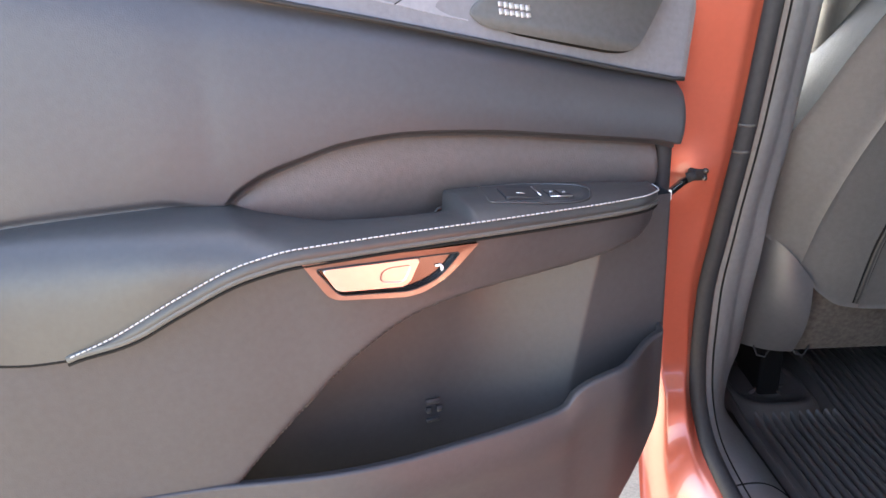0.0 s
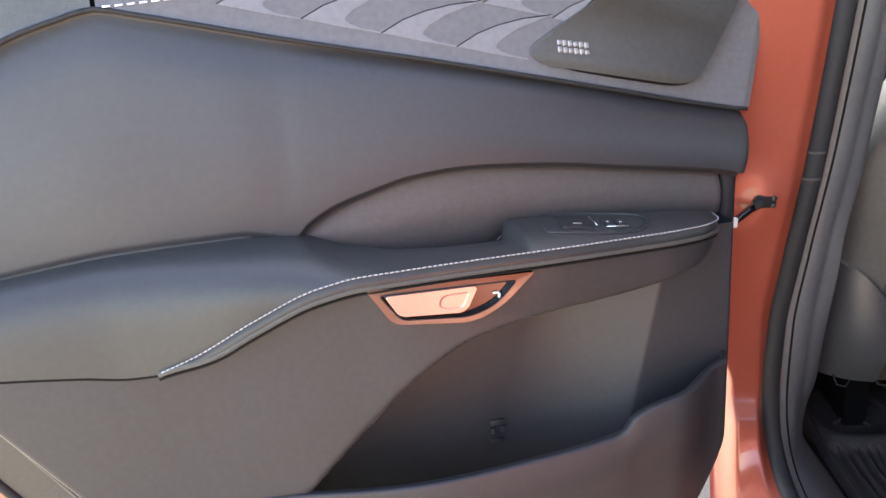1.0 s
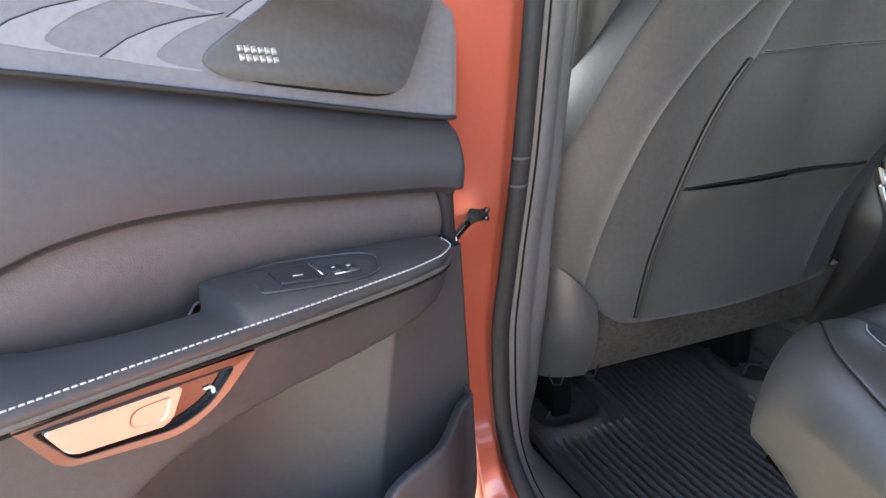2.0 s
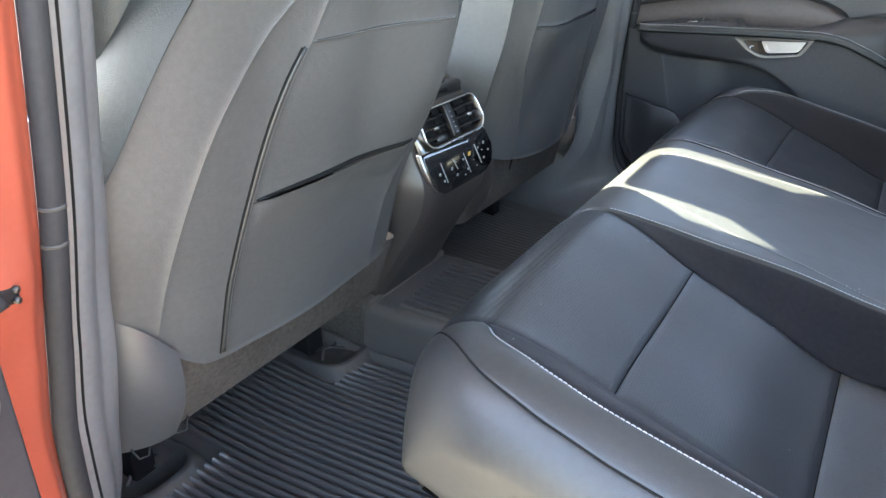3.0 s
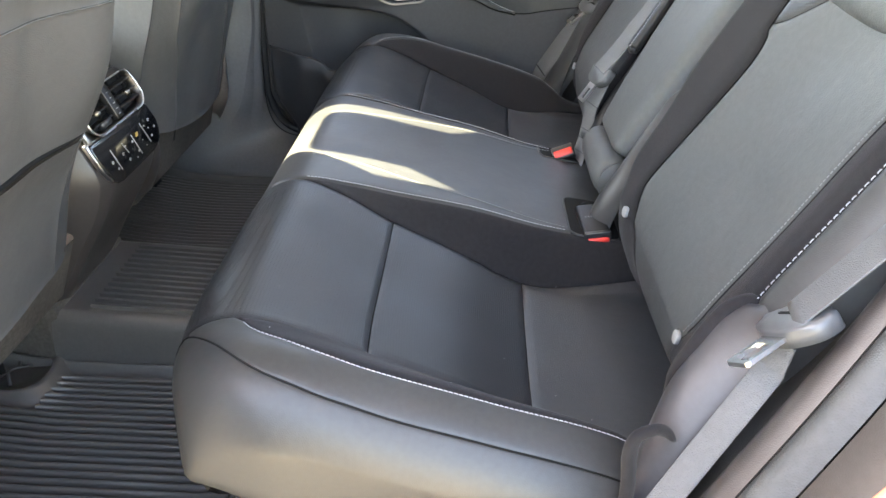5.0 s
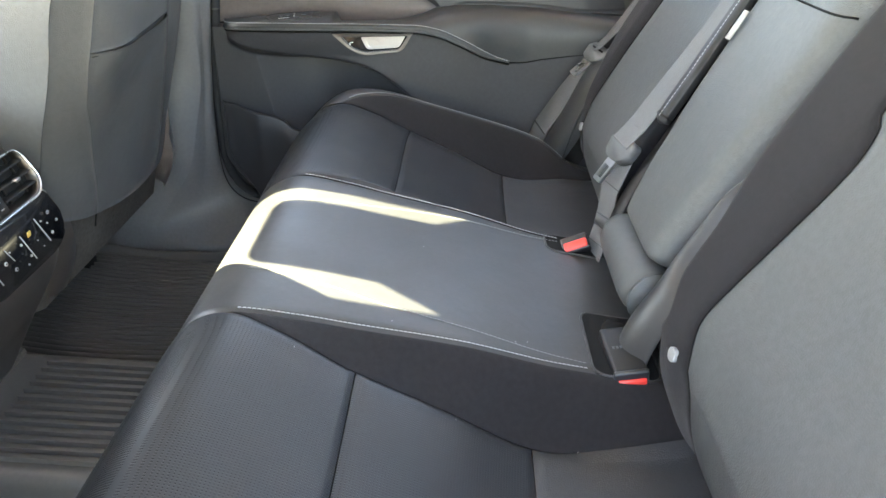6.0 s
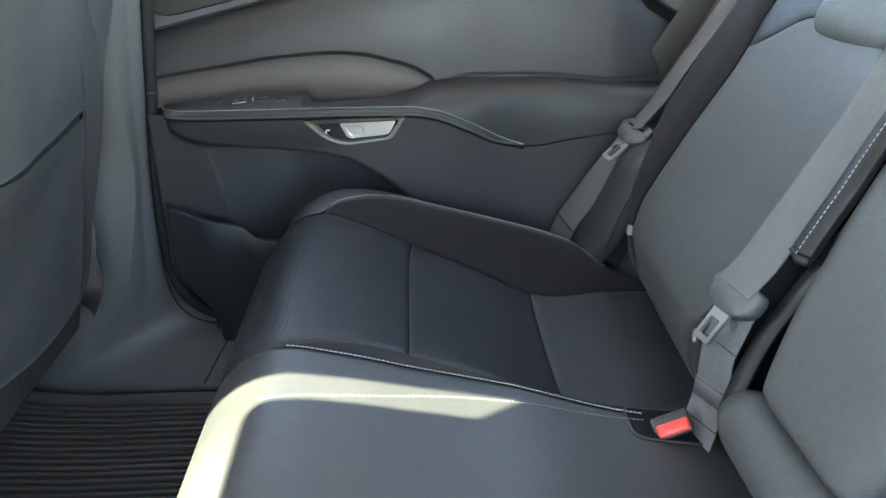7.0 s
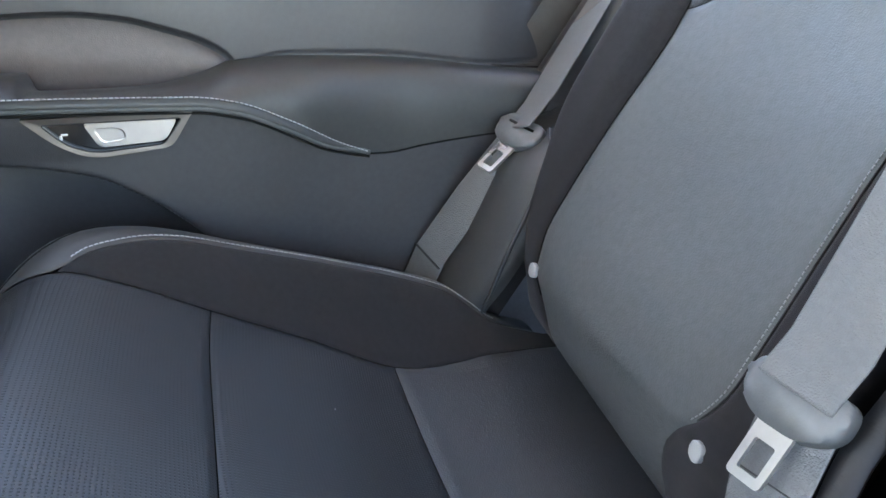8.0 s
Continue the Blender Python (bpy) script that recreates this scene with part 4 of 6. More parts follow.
# pale lint and crumbs lying about on the leather
rng = random.Random(7)
bits = []
for _ in range(18):
    q, w = rng.uniform(0.04, 0.40), rng.uniform(-0.58, 0.58)
    c = Vector(tuple(map(float, cushion(np.array(w), np.array(q)))))
    h = Vector((rng.uniform(-1, 1), rng.uniform(-1, 1), 0.1)).normalized() * rng.uniform(0.0004, 0.0013)
    bits.append(tube([c - h, c + Vector((0, 0, 0.0006)), c + h], 0.00028, 5))
tagged(part("lint", join(*bits), BUTTON, None), "pale lint and crumbs scattered on the bench cushion", "lint", kind="stuff")

# ---- bench backrests ----
LEAN_K = 0.58


def back(x, z, s=1):
    """The face of the backrest at a width x and height z."""
    x, z = np.asarray(x, float), np.asarray(z, float)
    y = np.where(z > 0.82, -(z - 0.82) * LEAN_K, 0.25 * (z - 0.82) - 1.2 * np.clip(0.80 - z, 0, 1) ** 2) + 0.004 - 0.008 * np.exp(-(((z - 0.82) / 0.03) ** 2))
    a = np.abs(x)
    low = 0.730 + 0.20 * (a - 0.30)
    y = y - 0.018 * np.clip((low + 0.018 - z) / 0.05, 0, 1.3) ** 2
    y = y + 0.010 * step(a, 0.49, 0.53) * step(z, 0.80, 0.95) - 0.012 * np.sin(np.pi * np.clip((a - 0.23) / 0.26, 0, 1)) * step(z, 0.82, 0.95)
    if s < 0:
        y = y + 0.006 * step(a, 0.24, 0.19) - 0.022 * np.clip((W_IN(z) + 0.022 - a) / 0.022, 0, 1.3) ** 2
        y = y - 0.06 * np.clip((a - 0.553) / 0.06, 0, 1.3) ** 2
    else:
        y = y + 0.006 * step(a, 0.24, 0.19) - 0.050 * np.clip((0.165 - a) / 0.03, 0, 1) ** 2
        y = y - 0.07 * np.clip((a - W_OUT(z) + 0.018) / 0.05, 0, 1.3) ** 2
    return s * x, y, z


B_IN = curve([(0.70, 0.262), (0.79, 0.250), (0.815, 0.236), (0.835, 0.219), (0.865, 0.208), (0.90, 0.211), (0.956, 0.2175), (1.01, 0.2225), (1.04, 0.216), (1.056, 0.205), (1.10, 0.200), (1.30, 0.200)])
B_OUT = curve([(0.70, 0.440), (0.78, 0.452), (0.82, 0.482), (0.86, 0.495), (0.95, 0.498), (1.03, 0.495), (1.06, 0.498), (1.10, 0.505), (1.30, 0.505)])
# inner edge of the suede beside the armrest, and outer edge of the suede by each door
W_IN = curve([(0.70, 0.145), (0.83, 0.138), (0.872, 0.114), (0.913, 0.107), (0.935, 0.100), (0.975, 0.084), (1.0, 0.080), (1.10, 0.076), (1.30, 0.076)])
W_OUT = curve([(0.70, 0.500), (0.78, 0.506), (0.817, 0.519), (0.849, 0.540), (0.907, 0.567), (0.95, 0.588), (0.98, 0.596), (1.06, 0.600), (1.30, 0.600)])
for s in (-1, 1):
    which = "beside the open doorway" if s < 0 else "beside the closed door"
    rest = thing("backrest", (s * 0.36, -0.02, 0.70), "black leather and suede outer backrest " + which, "car seat", "rear backrests")

    def face(p, q, s=s):
        rise = 0.046 * step(p, 0.200, 0.285) * step(p, 0.505, 0.415) * step(q, 0.96, 1.062)
        return back(p, q + rise, s)
    fl = s > 0
    part("backrest_core", grid(lambda p, q: tuple(c - 0.010 * k for c, k in zip(back(p, q, s), (0, 1, 0))), np.linspace(0.135 if s > 0 else 0.10, 0.63, 30), np.linspace(0.68, 1.30, 30)), DARK, rest)
    # paler copy of the cushion leather, for the light this face gets
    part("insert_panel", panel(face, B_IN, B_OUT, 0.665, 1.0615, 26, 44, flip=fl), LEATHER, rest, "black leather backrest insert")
    part("upper_panel", panel(face, B_IN, B_OUT, 1.0625, 1.28, 26, 20, flip=fl), PERF_SHADED, rest, "perforated black leather shoulder panel")
    part("inner_wing", panel(face, 0.140 if s > 0 else W_IN, B_IN, 0.665, 1.28, 18, 60, 0.003, 0.010, flip=fl), SUEDE, rest, "black suede inner wing")
    part("outer_wing", panel(face, B_OUT, 0.550 if s < 0 else W_OUT, 0.665, 1.28, 14, 50, 0.003, 0.010, flip=fl), SUEDE, rest, "black suede outer wing")
    part("side_leather", panel(face, 0.551 if s < 0 else W_OUT, (lambda q: 0.625 + 0 * q) if s < 0 else (lambda q: W_OUT(q) + 0.025), 0.74, 1.28, 10, 40, 0.002, 0.006, flip=fl), LEATHER_SMOOTH, rest, "black leather flank")
    if s < 0:
        pts = [face(np.array(0.5535), np.array(z)) for z in np.linspace(0.90, 1.26, 40)]
        part("stitching", stitching([tuple(map(float, v)) for v in pts], 0.0062, 0.0042, 0.00055, (0, 0.0012, 0.0006)), THREAD, rest, "pale thread stitching")
    # near-black piping paints the groove's shade; the lit seam stays suede-toned
    plain, holed, inward = (B_IN, B_OUT, -1) if s < 0 else (B_OUT, B_IN, 1)
    pts = [face(plain(np.array(z)), np.array(z)) for z in np.linspace(0.80, 1.26, 50)]
    part("piping", tube([(float(a), float(b) - 0.0016, float(c)) for a, b, c in pts], 0.0013, 6), DARK, rest)
    pts = [face(holed(np.array(z)), np.array(z)) for z in np.linspace(0.83, 1.26, 50)]
    part("piping", tube([(float(a), float(b) - 0.0024, float(c)) for a, b, c in pts], 0.0009, 6), SUEDE, rest)
    pts = [face(holed(np.array(z)) + inward * 0.0022, np.array(z)) for z in np.linspace(0.83, 1.26, 60)]
    part("seam_stitching", stitching([tuple(map(float, v)) for v in pts], 0.0042, 0.0027, 0.0005, (0, 0.0006, 0.0004)), SEWN, rest, "fine grey seam stitching")
    # child-seat anchor buttons
    for xb in (0.205, 0.480):
        c = Vector(tuple(map(float, face(np.array(xb), np.array(0.820)))))
        e = Vector(tuple(map(float, face(np.array(xb + 0.006), np.array(0.820))))) - Vector(tuple(map(float, face(np.array(xb - 0.006), np.array(0.820)))))
        u = Vector(tuple(map(float, face(np.array(xb), np.array(0.826))))) - Vector(tuple(map(float, face(np.array(xb), np.array(0.814)))))
        nrm = e.cross(u).normalized()
        nrm = nrm if nrm.y > 0 else -nrm
        disc = rounded([(-0.0068, -0.0068), (0.0068, -0.0068), (0.0068, 0.0068), (-0.0068, 0.0068)], 0.0067, 6)
        ax, up = e.normalized(), u.normalized()
        part("anchor_button", slab(disc, lambda a, b, d: c + ax * a + up * b + nrm * (0.0022 - d), 0.004, 0.0005, 2), BUTTON, rest, "pale round anchor button")

    # headrest over it
    head = thing("headrest", (s * 0.345, -0.17, 1.10), "black leather headrest on the rear backrest", "headrest", "rear headrests")
    bm = box(s * 0.328 - 0.096, s * 0.328 + 0.096, -0.262, -0.150, 1.080, 1.27, 0.040, 5)
    for v in bm.verts:
        v.co.y -= (v.co.z - 1.080) * 0.56
        v.co.z += 0.012 * ((v.co.x - s * 0.328) / 0.096) ** 2 * (1 if v.co.z < 1.15 else 0)
    part("pad", bm, LEATHER, head)
    for dx in (-0.05, 0.05):
        part("post", tube([(s * 0.328 + dx, -0.21, 1.05), (s * 0.328 + dx, -0.23, 1.11)], 0.006, 8), CHROME, head)

def through_line(pts, n=40):
    a, b, c = through_points(pts)
    return [Vector((float(a(k)), float(b(k)), float(c(k)))) for k in np.linspace(0, 1, n)]


# middle backrest: folded armrest above its roll
mid = thing("middle_backrest", (0.02, -0.03, 0.76), "black leather middle backrest with its folded armrest", "car seat")


A_L = curve([(0.80, 0.070), (0.845, 0.079), (0.875, 0.096), (0.908, 0.113), (0.940, 0.124), (0.974, 0.137), (1.03, 0.149), (1.10, 0.157), (1.30, 0.172)])
A_R = curve([(0.80, -0.074), (0.845, -0.077), (0.90, -0.079), (1.0, -0.078), (1.30, -0.078)])


def pad(p, q):
    w = np.clip(np.abs((p - (A_L(q) + A_R(q)) / 2) / ((A_L(q) - A_R(q)) / 2)), 0, 1)
    y = -(q - 0.82) * LEAN_K + 0.019 - 0.030 * w ** 10 - 0.060 * np.clip((0.860 - q) / 0.030, 0, 1) ** 3
    return p, y, q


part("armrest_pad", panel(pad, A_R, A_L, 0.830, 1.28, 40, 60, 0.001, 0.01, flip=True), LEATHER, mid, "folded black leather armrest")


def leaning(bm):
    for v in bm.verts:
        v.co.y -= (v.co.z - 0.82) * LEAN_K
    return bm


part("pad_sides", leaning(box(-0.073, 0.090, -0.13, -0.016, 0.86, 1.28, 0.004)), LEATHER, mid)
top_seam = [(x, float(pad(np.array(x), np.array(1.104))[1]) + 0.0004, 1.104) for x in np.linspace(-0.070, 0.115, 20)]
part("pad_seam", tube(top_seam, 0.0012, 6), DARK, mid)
# the paler leather paints in the bounced light on the roll
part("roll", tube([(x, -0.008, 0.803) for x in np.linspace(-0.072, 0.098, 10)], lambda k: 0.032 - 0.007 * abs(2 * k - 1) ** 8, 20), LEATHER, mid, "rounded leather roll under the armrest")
part("roll_cap", tube([(-0.078, -0.012, 0.803), (-0.073, -0.011, 0.803)], 0.031, 20), LEATHER, mid)
# near-black box stands for the shade in the gaps round the armrest
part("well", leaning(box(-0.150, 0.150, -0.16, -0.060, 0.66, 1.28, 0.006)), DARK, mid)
# leather wall between the left place and the armrest

def wall(p, q):
    """The leather cheek between armrest and suede: full at its foot, closing to a slot higher up."""
    x0, x1 = A_R(q) - 0.004, -W_IN(q) - 0.004
    low = np.clip((0.815 - q) / 0.07, 0, 1)
    x = x0 + (x1 - x0) * p
    full = np.sin(np.pi * np.clip(p * 0.92 + 0.04, 0, 1)) ** 0.8
    return x, -(q - 0.82) * LEAN_K - 0.022 + 0.030 * full * step(q, 0.985, 0.93) - 0.018 * low ** 2, q


part("armrest_well_wall", panel(wall, 0.0, 1.0, 0.755, 0.985, 18, 34, 0.001, 0.01), LEATHER_SMOOTH, mid, "black leather cheek beside the armrest")
part("armrest_border", strip(through_line([(0.096, 0.004, 0.775), (0.099, 0.006, 0.800), (0.106, -0.003, 0.825), (0.113, -0.014, 0.847), (0.122, -0.036, 0.884), (0.122, -0.068, 0.940), (0.119, -0.112, 1.015), (0.117, -0.255, 1.27)]), (0.90, 0.38, 0.12), 0.018, 0.006), CASE, mid, "narrow black border beside the armrest")
edge = through_line([(0.126, -0.049, 0.948), (0.131, -0.063, 0.970), (0.136, -0.083, 1.003), (0.143, -0.101, 1.032), (0.153, -0.143, 1.103), (0.168, -0.241, 1.267)])
part("stitched_flap", strip(edge, (0.95, 0.25, 0.20), 0.021, 0.011), CASE, mid, "padded black leather flap with white stitching")
part("flap_end", tube([edge[0] + Vector((-0.009, -0.002, -0.002)), edge[0] + Vector((0.0, 0.002, -0.004)), edge[0] + Vector((0.009, 0.003, 0.003))], 0.0058, 10), CASE, mid)
thread = [p + Vector((-0.002, 0.0062, 0.0035)) for p in edge]
part("stitching", stitching(thread, 0.0050, 0.0032, 0.00045, (0, 0.0004, 0.0004)), BUTTON, mid, "white thread stitching")
tag = strip([(0.119, -0.107, 1.046), (0.121, -0.125, 1.078)], (1, 0.1, 0.2), 0.010, 0.002)
part("care_tag", tag, BUTTON, mid, "small grey sewn tag")

# ---- door-side pads at the ends of the backrests ----
for s in (-1, 1):
    padt = thing("side_bolster", (s * 0.58, 0.0, 0.66), "rounded black leather bolster between backrest and doorway", "bolster", "side bolsters")

    rim = [(0.556, 0.016, 0.765), (0.564, 0.018, 0.810), (0.572, 0.020, 0.842), (0.573, 0.012, 0.868), (0.564, -0.004, 0.890), (0.556, -0.020, 0.905), (0.552, -0.034, 0.909), (0.545, -0.050, 0.900)]
    if s > 0:
        rim = [(0.566, 0.012, 0.725), (0.552, 0.002, 0.775), (0.549, -0.010, 0.815), (0.550, -0.021, 0.840), (0.556, -0.038, 0.877), (0.572, -0.054, 0.908), (0.60, -0.064, 0.925)]
    ex, ey, ez = through_points(rim)
    ox, oy, oz = through_points([(0.655, 0.080, 0.66), (0.650, 0.056, 0.74), (0.645, 0.026, 0.80), (0.640, -0.006, 0.86), (0.635, -0.056, 0.915)] if s > 0 else [(0.676, 0.080, 0.690), (0.656, 0.056, 0.742), (0.640, 0.018, 0.805), (0.624, -0.016, 0.855), (0.606, -0.046, 0.905)])

    def roundpad(a, k, s=s):
        # a: across the pad from the seat side to the door side, k: up along its rim
        kk = np.clip(k, 0, 1)
        low = np.clip(-k, 0, 1)
        lift = np.sin(np.pi * np.clip(a, 0, 1)) ** 0.75
        x = ex(kk) + (ox(kk) - ex(kk)) * a - 0.002 * lift
        y = ey(kk) + (oy(kk) - ey(kk)) * a + 0.014 * lift * (1 - 0.5 * kk)
        z = ez(kk) + (oz(kk) - ez(kk)) * a + 0.012 * lift
        return s * x, y + 0.02 * low, z - 0.30 * low
    INNER = curve([(0.60, 0.570), (0.72, 0.566), (0.775, 0.552), (0.815, 0.548), (0.840, 0.550), (0.877, 0.556), (0.908, 0.572), (0.93, 0.60)])

    def cylinder(a, b, s=s):
        # the same pad on the closed side, rounder: a across, b up
        z = 0.60 + 0.33 * b
        full = np.sqrt(np.clip(1 - np.clip((b - 0.80) / 0.20, 0, 1) ** 2.2, 0, 1))
        w = np.pi * a
        x0, x1 = INNER(z), 0.672
        x = (x0 + x1) / 2 - (x1 - x0) / 2 * np.cos(w)
        y = 0.002 - 0.476 * (z - 0.74) + 0.040 * full * np.sin(w) ** 0.8 - 0.02 * (1 - full)
        return s * x, y, z
    if s < 0:
        made = grid(roundpad, np.linspace(0, 1, 30), np.concatenate([[-0.4, -0.2], np.linspace(0, 1, 40)]))
    else:
        made = grid(cylinder, np.linspace(0, 1, 30), np.linspace(0, 1, 40))
    part("pad", made, DOOR_LEATHER if s < 0 else LEATHER_SMOOTH, padt)
    roll = 0.0078 if s < 0 else 0.0025
    part("rim", tube([(s * float(ex(k)), float(ey(k)) + 0.001, float(ez(k))) for k in np.linspace(0, 1, 40)], lambda k: roll * (0.75 + 0.25 * math.sin(math.pi * k)), 10), SUEDE if s < 0 else LEATHER_SMOOTH, padt, "soft rim round the bolster")
    if s < 0:
        loop = [(-0.648, 0.066, 0.720), (-0.646, 0.066, 0.785), (-0.645, 0.069, 0.821), (-0.644, 0.067, 0.835), (-0.642, 0.061, 0.841), (-0.638, 0.050, 0.842), (-0.634, 0.040, 0.836), (-0.632, 0.032, 0.826)]
        lx, ly, lz = through_points(loop)
        part("belt_guide", tube([(float(lx(k)), float(ly(k)), float(lz(k))) for k in np.linspace(0, 1, 30)], lambda k: 0.0052 * (1 - 0.75 * k ** 5), 10, flat=1.5), SUEDE, padt, "soft black belt guide loop")

# wheel-arch trims that lean up beside the bench
LEAN = curve([(0.55, 0.150), (0.66, 0.108), (0.742, 0.062), (0.916, -0.055), (1.10, -0.170), (1.35, -0.33)])
for s in (-1, 1):
    arch = thing("arch_trim", (s * 0.69, 0.0, 0.50), "black trim and leather-grained seal along the doorway edge", "trim", "doorway edge trims", "structure")
    zs = np.linspace(0.46, 1.34, 40)

    def surf(x0, x1, o0, o1, bulge):
        def fn(a, z):
            x = x0 + (x1 - x0) * a
            slip = np.clip((0.915 - z) * 0.28, -0.07, 0.055) if s < 0 else 0 * z
            return s * (x + slip), LEAN(z) - o0 - (o1 - o0) * a + bulge * np.sin(np.pi * a), z + 0 * a
        return grid(fn, np.linspace(0, 1, 10), zs)
    if s < 0:
        part("belt_channel", surf(0.570, 0.634, 0.040, 0.016, -0.004), TRIM, arch, "dark channel behind the belt")
        part("inner_trim", surf(0.632, 0.669, 0.012, 0.004, 0.012), CONSOLE, arch, "smooth black trim")
        part("trim_seam", tube([Vector((-0.6695 - min(max((0.915 - z) * 0.28, -0.07), 0.055), float(LEAN(z)) - 0.003, z)) for z in zs], 0.0018, 6), DARK, arch)
        part("seal", surf(0.670, 0.699, 0.002, 0.012, 0.010), LEATHER, arch, "leather-grained rubber seal")
        part("outer_trim", surf(0.699, 0.751, 0.014, 0.034, 0.006), TRIM, arch, "smooth grey sill trim")
        part("flange", surf(0.750, 0.84, 0.040, 0.105, 0.006), PAINT, arch, "copper red painted flange")
    else:
        part("inner_trim", surf(0.600, 0.672, 0.110, 0.062, 0.0), TRIM, arch, "smooth black trim")
        part("middle_trim", surf(0.672, 0.7165, 0.062, 0.018, 0.006), CAP, arch, "glossy black pillar trim")
        part("seal", surf(0.717, 0.748, 0.018, 0.046, 0.012), SEAL, arch, "black rubber seal")
        part("flange", surf(0.747, 0.79, 0.050, 0.085, 0.004), TRIM, arch)

# ---- belts and buckles ----


def tongue(parent, c, down, across, scale=1.0):
    """A slotted metal tongue under a moulded grip."""
    c, down, across = Vector(c), Vector(down).normalized(), Vector(across).normalized()
    across = (across - down * across.dot(down)).normalized()
    out = across.cross(down).normalized()
    if out.y < 0:
        out = -out

    def at(a, b, d):
        return c + across * a * scale + down * b * scale + out * (0.006 - d)
    grip = rounded([(-0.034, -0.016), (0.034, -0.016), (0.036, 0.008), (0.016, 0.022), (-0.016, 0.022), (-0.036, 0.008)], 0.010, 5)
    held = part("grip", slab(grip, at, 0.014, 0.005, 3), WEBPLASTIC, parent, "grey moulded belt grip")
    part("slot", slab(rounded([(-0.021, -0.007), (0.021, -0.007), (0.021, -0.004), (-0.021, -0.004)], 0.0014, 3), lambda a, b, d: at(a, b, d - 0.0008), 0.003, 0, 1), DARK, held)
    plate = rounded([(-0.013, 0.018), (0.013, 0.018), (0.0125, 0.060), (-0.0125, 0.060)], 0.004, 4)
    hole = rounded([(-0.0075, 0.032), (0.0075, 0.032), (0.0075, 0.054), (-0.0075, 0.054)], 0.002, 4)
    n = len(plate)
    v = [at(a, b, 0.004) for a, b in plate] + [at(a, b, 0.004) for a, b in hole] + [at(a, b, 0.0075) for a, b in plate] + [at(a, b, 0.0075) for a, b in hole]
    f = []
    for i in range(n):
        j = (i + 1) % n
        f += [(i, j, n + j, n + i), (2 * n + j, 2 * n + i, 3 * n + i, 3 * n + j), (j, i, 2 * n + i, 2 * n + j), (n + i, n + j, 3 * n + j, 3 * n + i)]
    part("plate", (v, f), STEEL, parent, "slotted bright metal tongue", smooth=False)


def line(*pts, n=14):
    out = []
    for i in range(len(pts) - 1):
        a, b = Vector(pts[i]), Vector(pts[i + 1])
        out += [a.lerp(b, k / n) for k in range(n)]
    return out + [Vector(pts[-1])]


belt = thing("seat_belt", (0.62, 0.05, 0.72), "grey seat belt hanging beside the closed door", "seat belt", "rear seat belts")
part("shoulder_webbing", strip(line((0.760, -0.275, 1.20), (0.712, -0.168, 1.050), (0.655, -0.075, 0.945), (0.636, -0.041, 0.917)), (0.80, 0.42, -0.42), 0.046, 0.0016), WEB, belt)
part("lap_webbing", strip(line((0.634, -0.044, 0.905), (0.644, 0.004, 0.835), (0.652, 0.046, 0.765), (0.656, 0.070, 0.70)), (0.85, 0.5, 0.1), 0.046, 0.0016), WEB, belt)
part("lap_seam", strip(line((0.6527, 0.0495, 0.7620), (0.6530, 0.0502, 0.7606)), (0.85, 0.5, 0.1), 0.046, 0.0024), SEAL, belt)
tongue(belt, (0.636, -0.046, 0.911), (-0.18, 0.75, -0.63), (0.95, 0.30, 0.09), 0.97)

belt = thing("seat_belt", (-0.62, 0.05, 0.70), "grey seat belt hanging over the bolster by the open doorway", "seat belt", "rear seat belts")
part("shoulder_webbing", strip(line((-0.655, -0.235, 1.28), (-0.622, -0.112, 1.040), (-0.6185, -0.0385, 0.9385)), (0.93, -0.04, -0.36), 0.045, 0.0016), WEB, belt)
part("lap_webbing", strip(line((-0.624, -0.034, 0.920), (-0.626, -0.030, 0.895), (-0.646, 0.016, 0.822), (-0.672, 0.066, 0.750), (-0.690, 0.100, 0.690)), (0.75, 0.45, 0.45), 0.023, 0.0016), WEB, belt)
tongue(belt, (-0.621, -0.042, 0.934), (-0.49, 0.82, -0.31), (-0.80, -0.27, 0.54), 0.98)

belt = thing("seat_belt", (0.15, 0.02, 0.78), "grey middle seat belt beside the folded armrest", "seat belt", "rear seat belts")
part("shoulder_webbing", strip(line((0.245, -0.262, 1.28), (0.185, -0.110, 1.045), (0.150, -0.022, 0.929), (0.147, -0.0015, 0.9055)), (0.98, 0.21, 0.0), 0.048, 0.0016), WEB, belt)
part("lap_webbing", strip(line((0.146, -0.012, 0.892), (0.140, 0.006, 0.845), (0.132, 0.010, 0.795), (0.122, 0.025, 0.745)), (0.95, 0.25, 0.0), 0.046, 0.0016), WEB, belt)
for k0, k1, m, th in ((0.30, 0.306, SEAL, 0.0026), (0.58, 0.70, WEBPLASTIC, 0.0030), (0.585, 0.592, SEAL, 0.0036), (0.692, 0.699, SEAL, 0.0036), (0.83, 0.836, SEAL, 0.0026)):
    way = line((0.146, -0.012, 0.892), (0.140, 0.006, 0.845), (0.132, 0.010, 0.795), (0.122, 0.025, 0.745))
    a, b = (way[int(k * (len(way) - 1))].lerp(way[min(int(k * (len(way) - 1)) + 1, len(way) - 1)], k * (len(way) - 1) % 1) for k in (k0, k1))
    part("lap_seam", strip([a, b], (0.95, 0.25, 0.0), 0.0464, th), m, belt)
tongue(belt, (0.147, -0.006, 0.899), (-0.12, 0.56, -0.82), (0.98, 0.21, 0.0), 0.89)


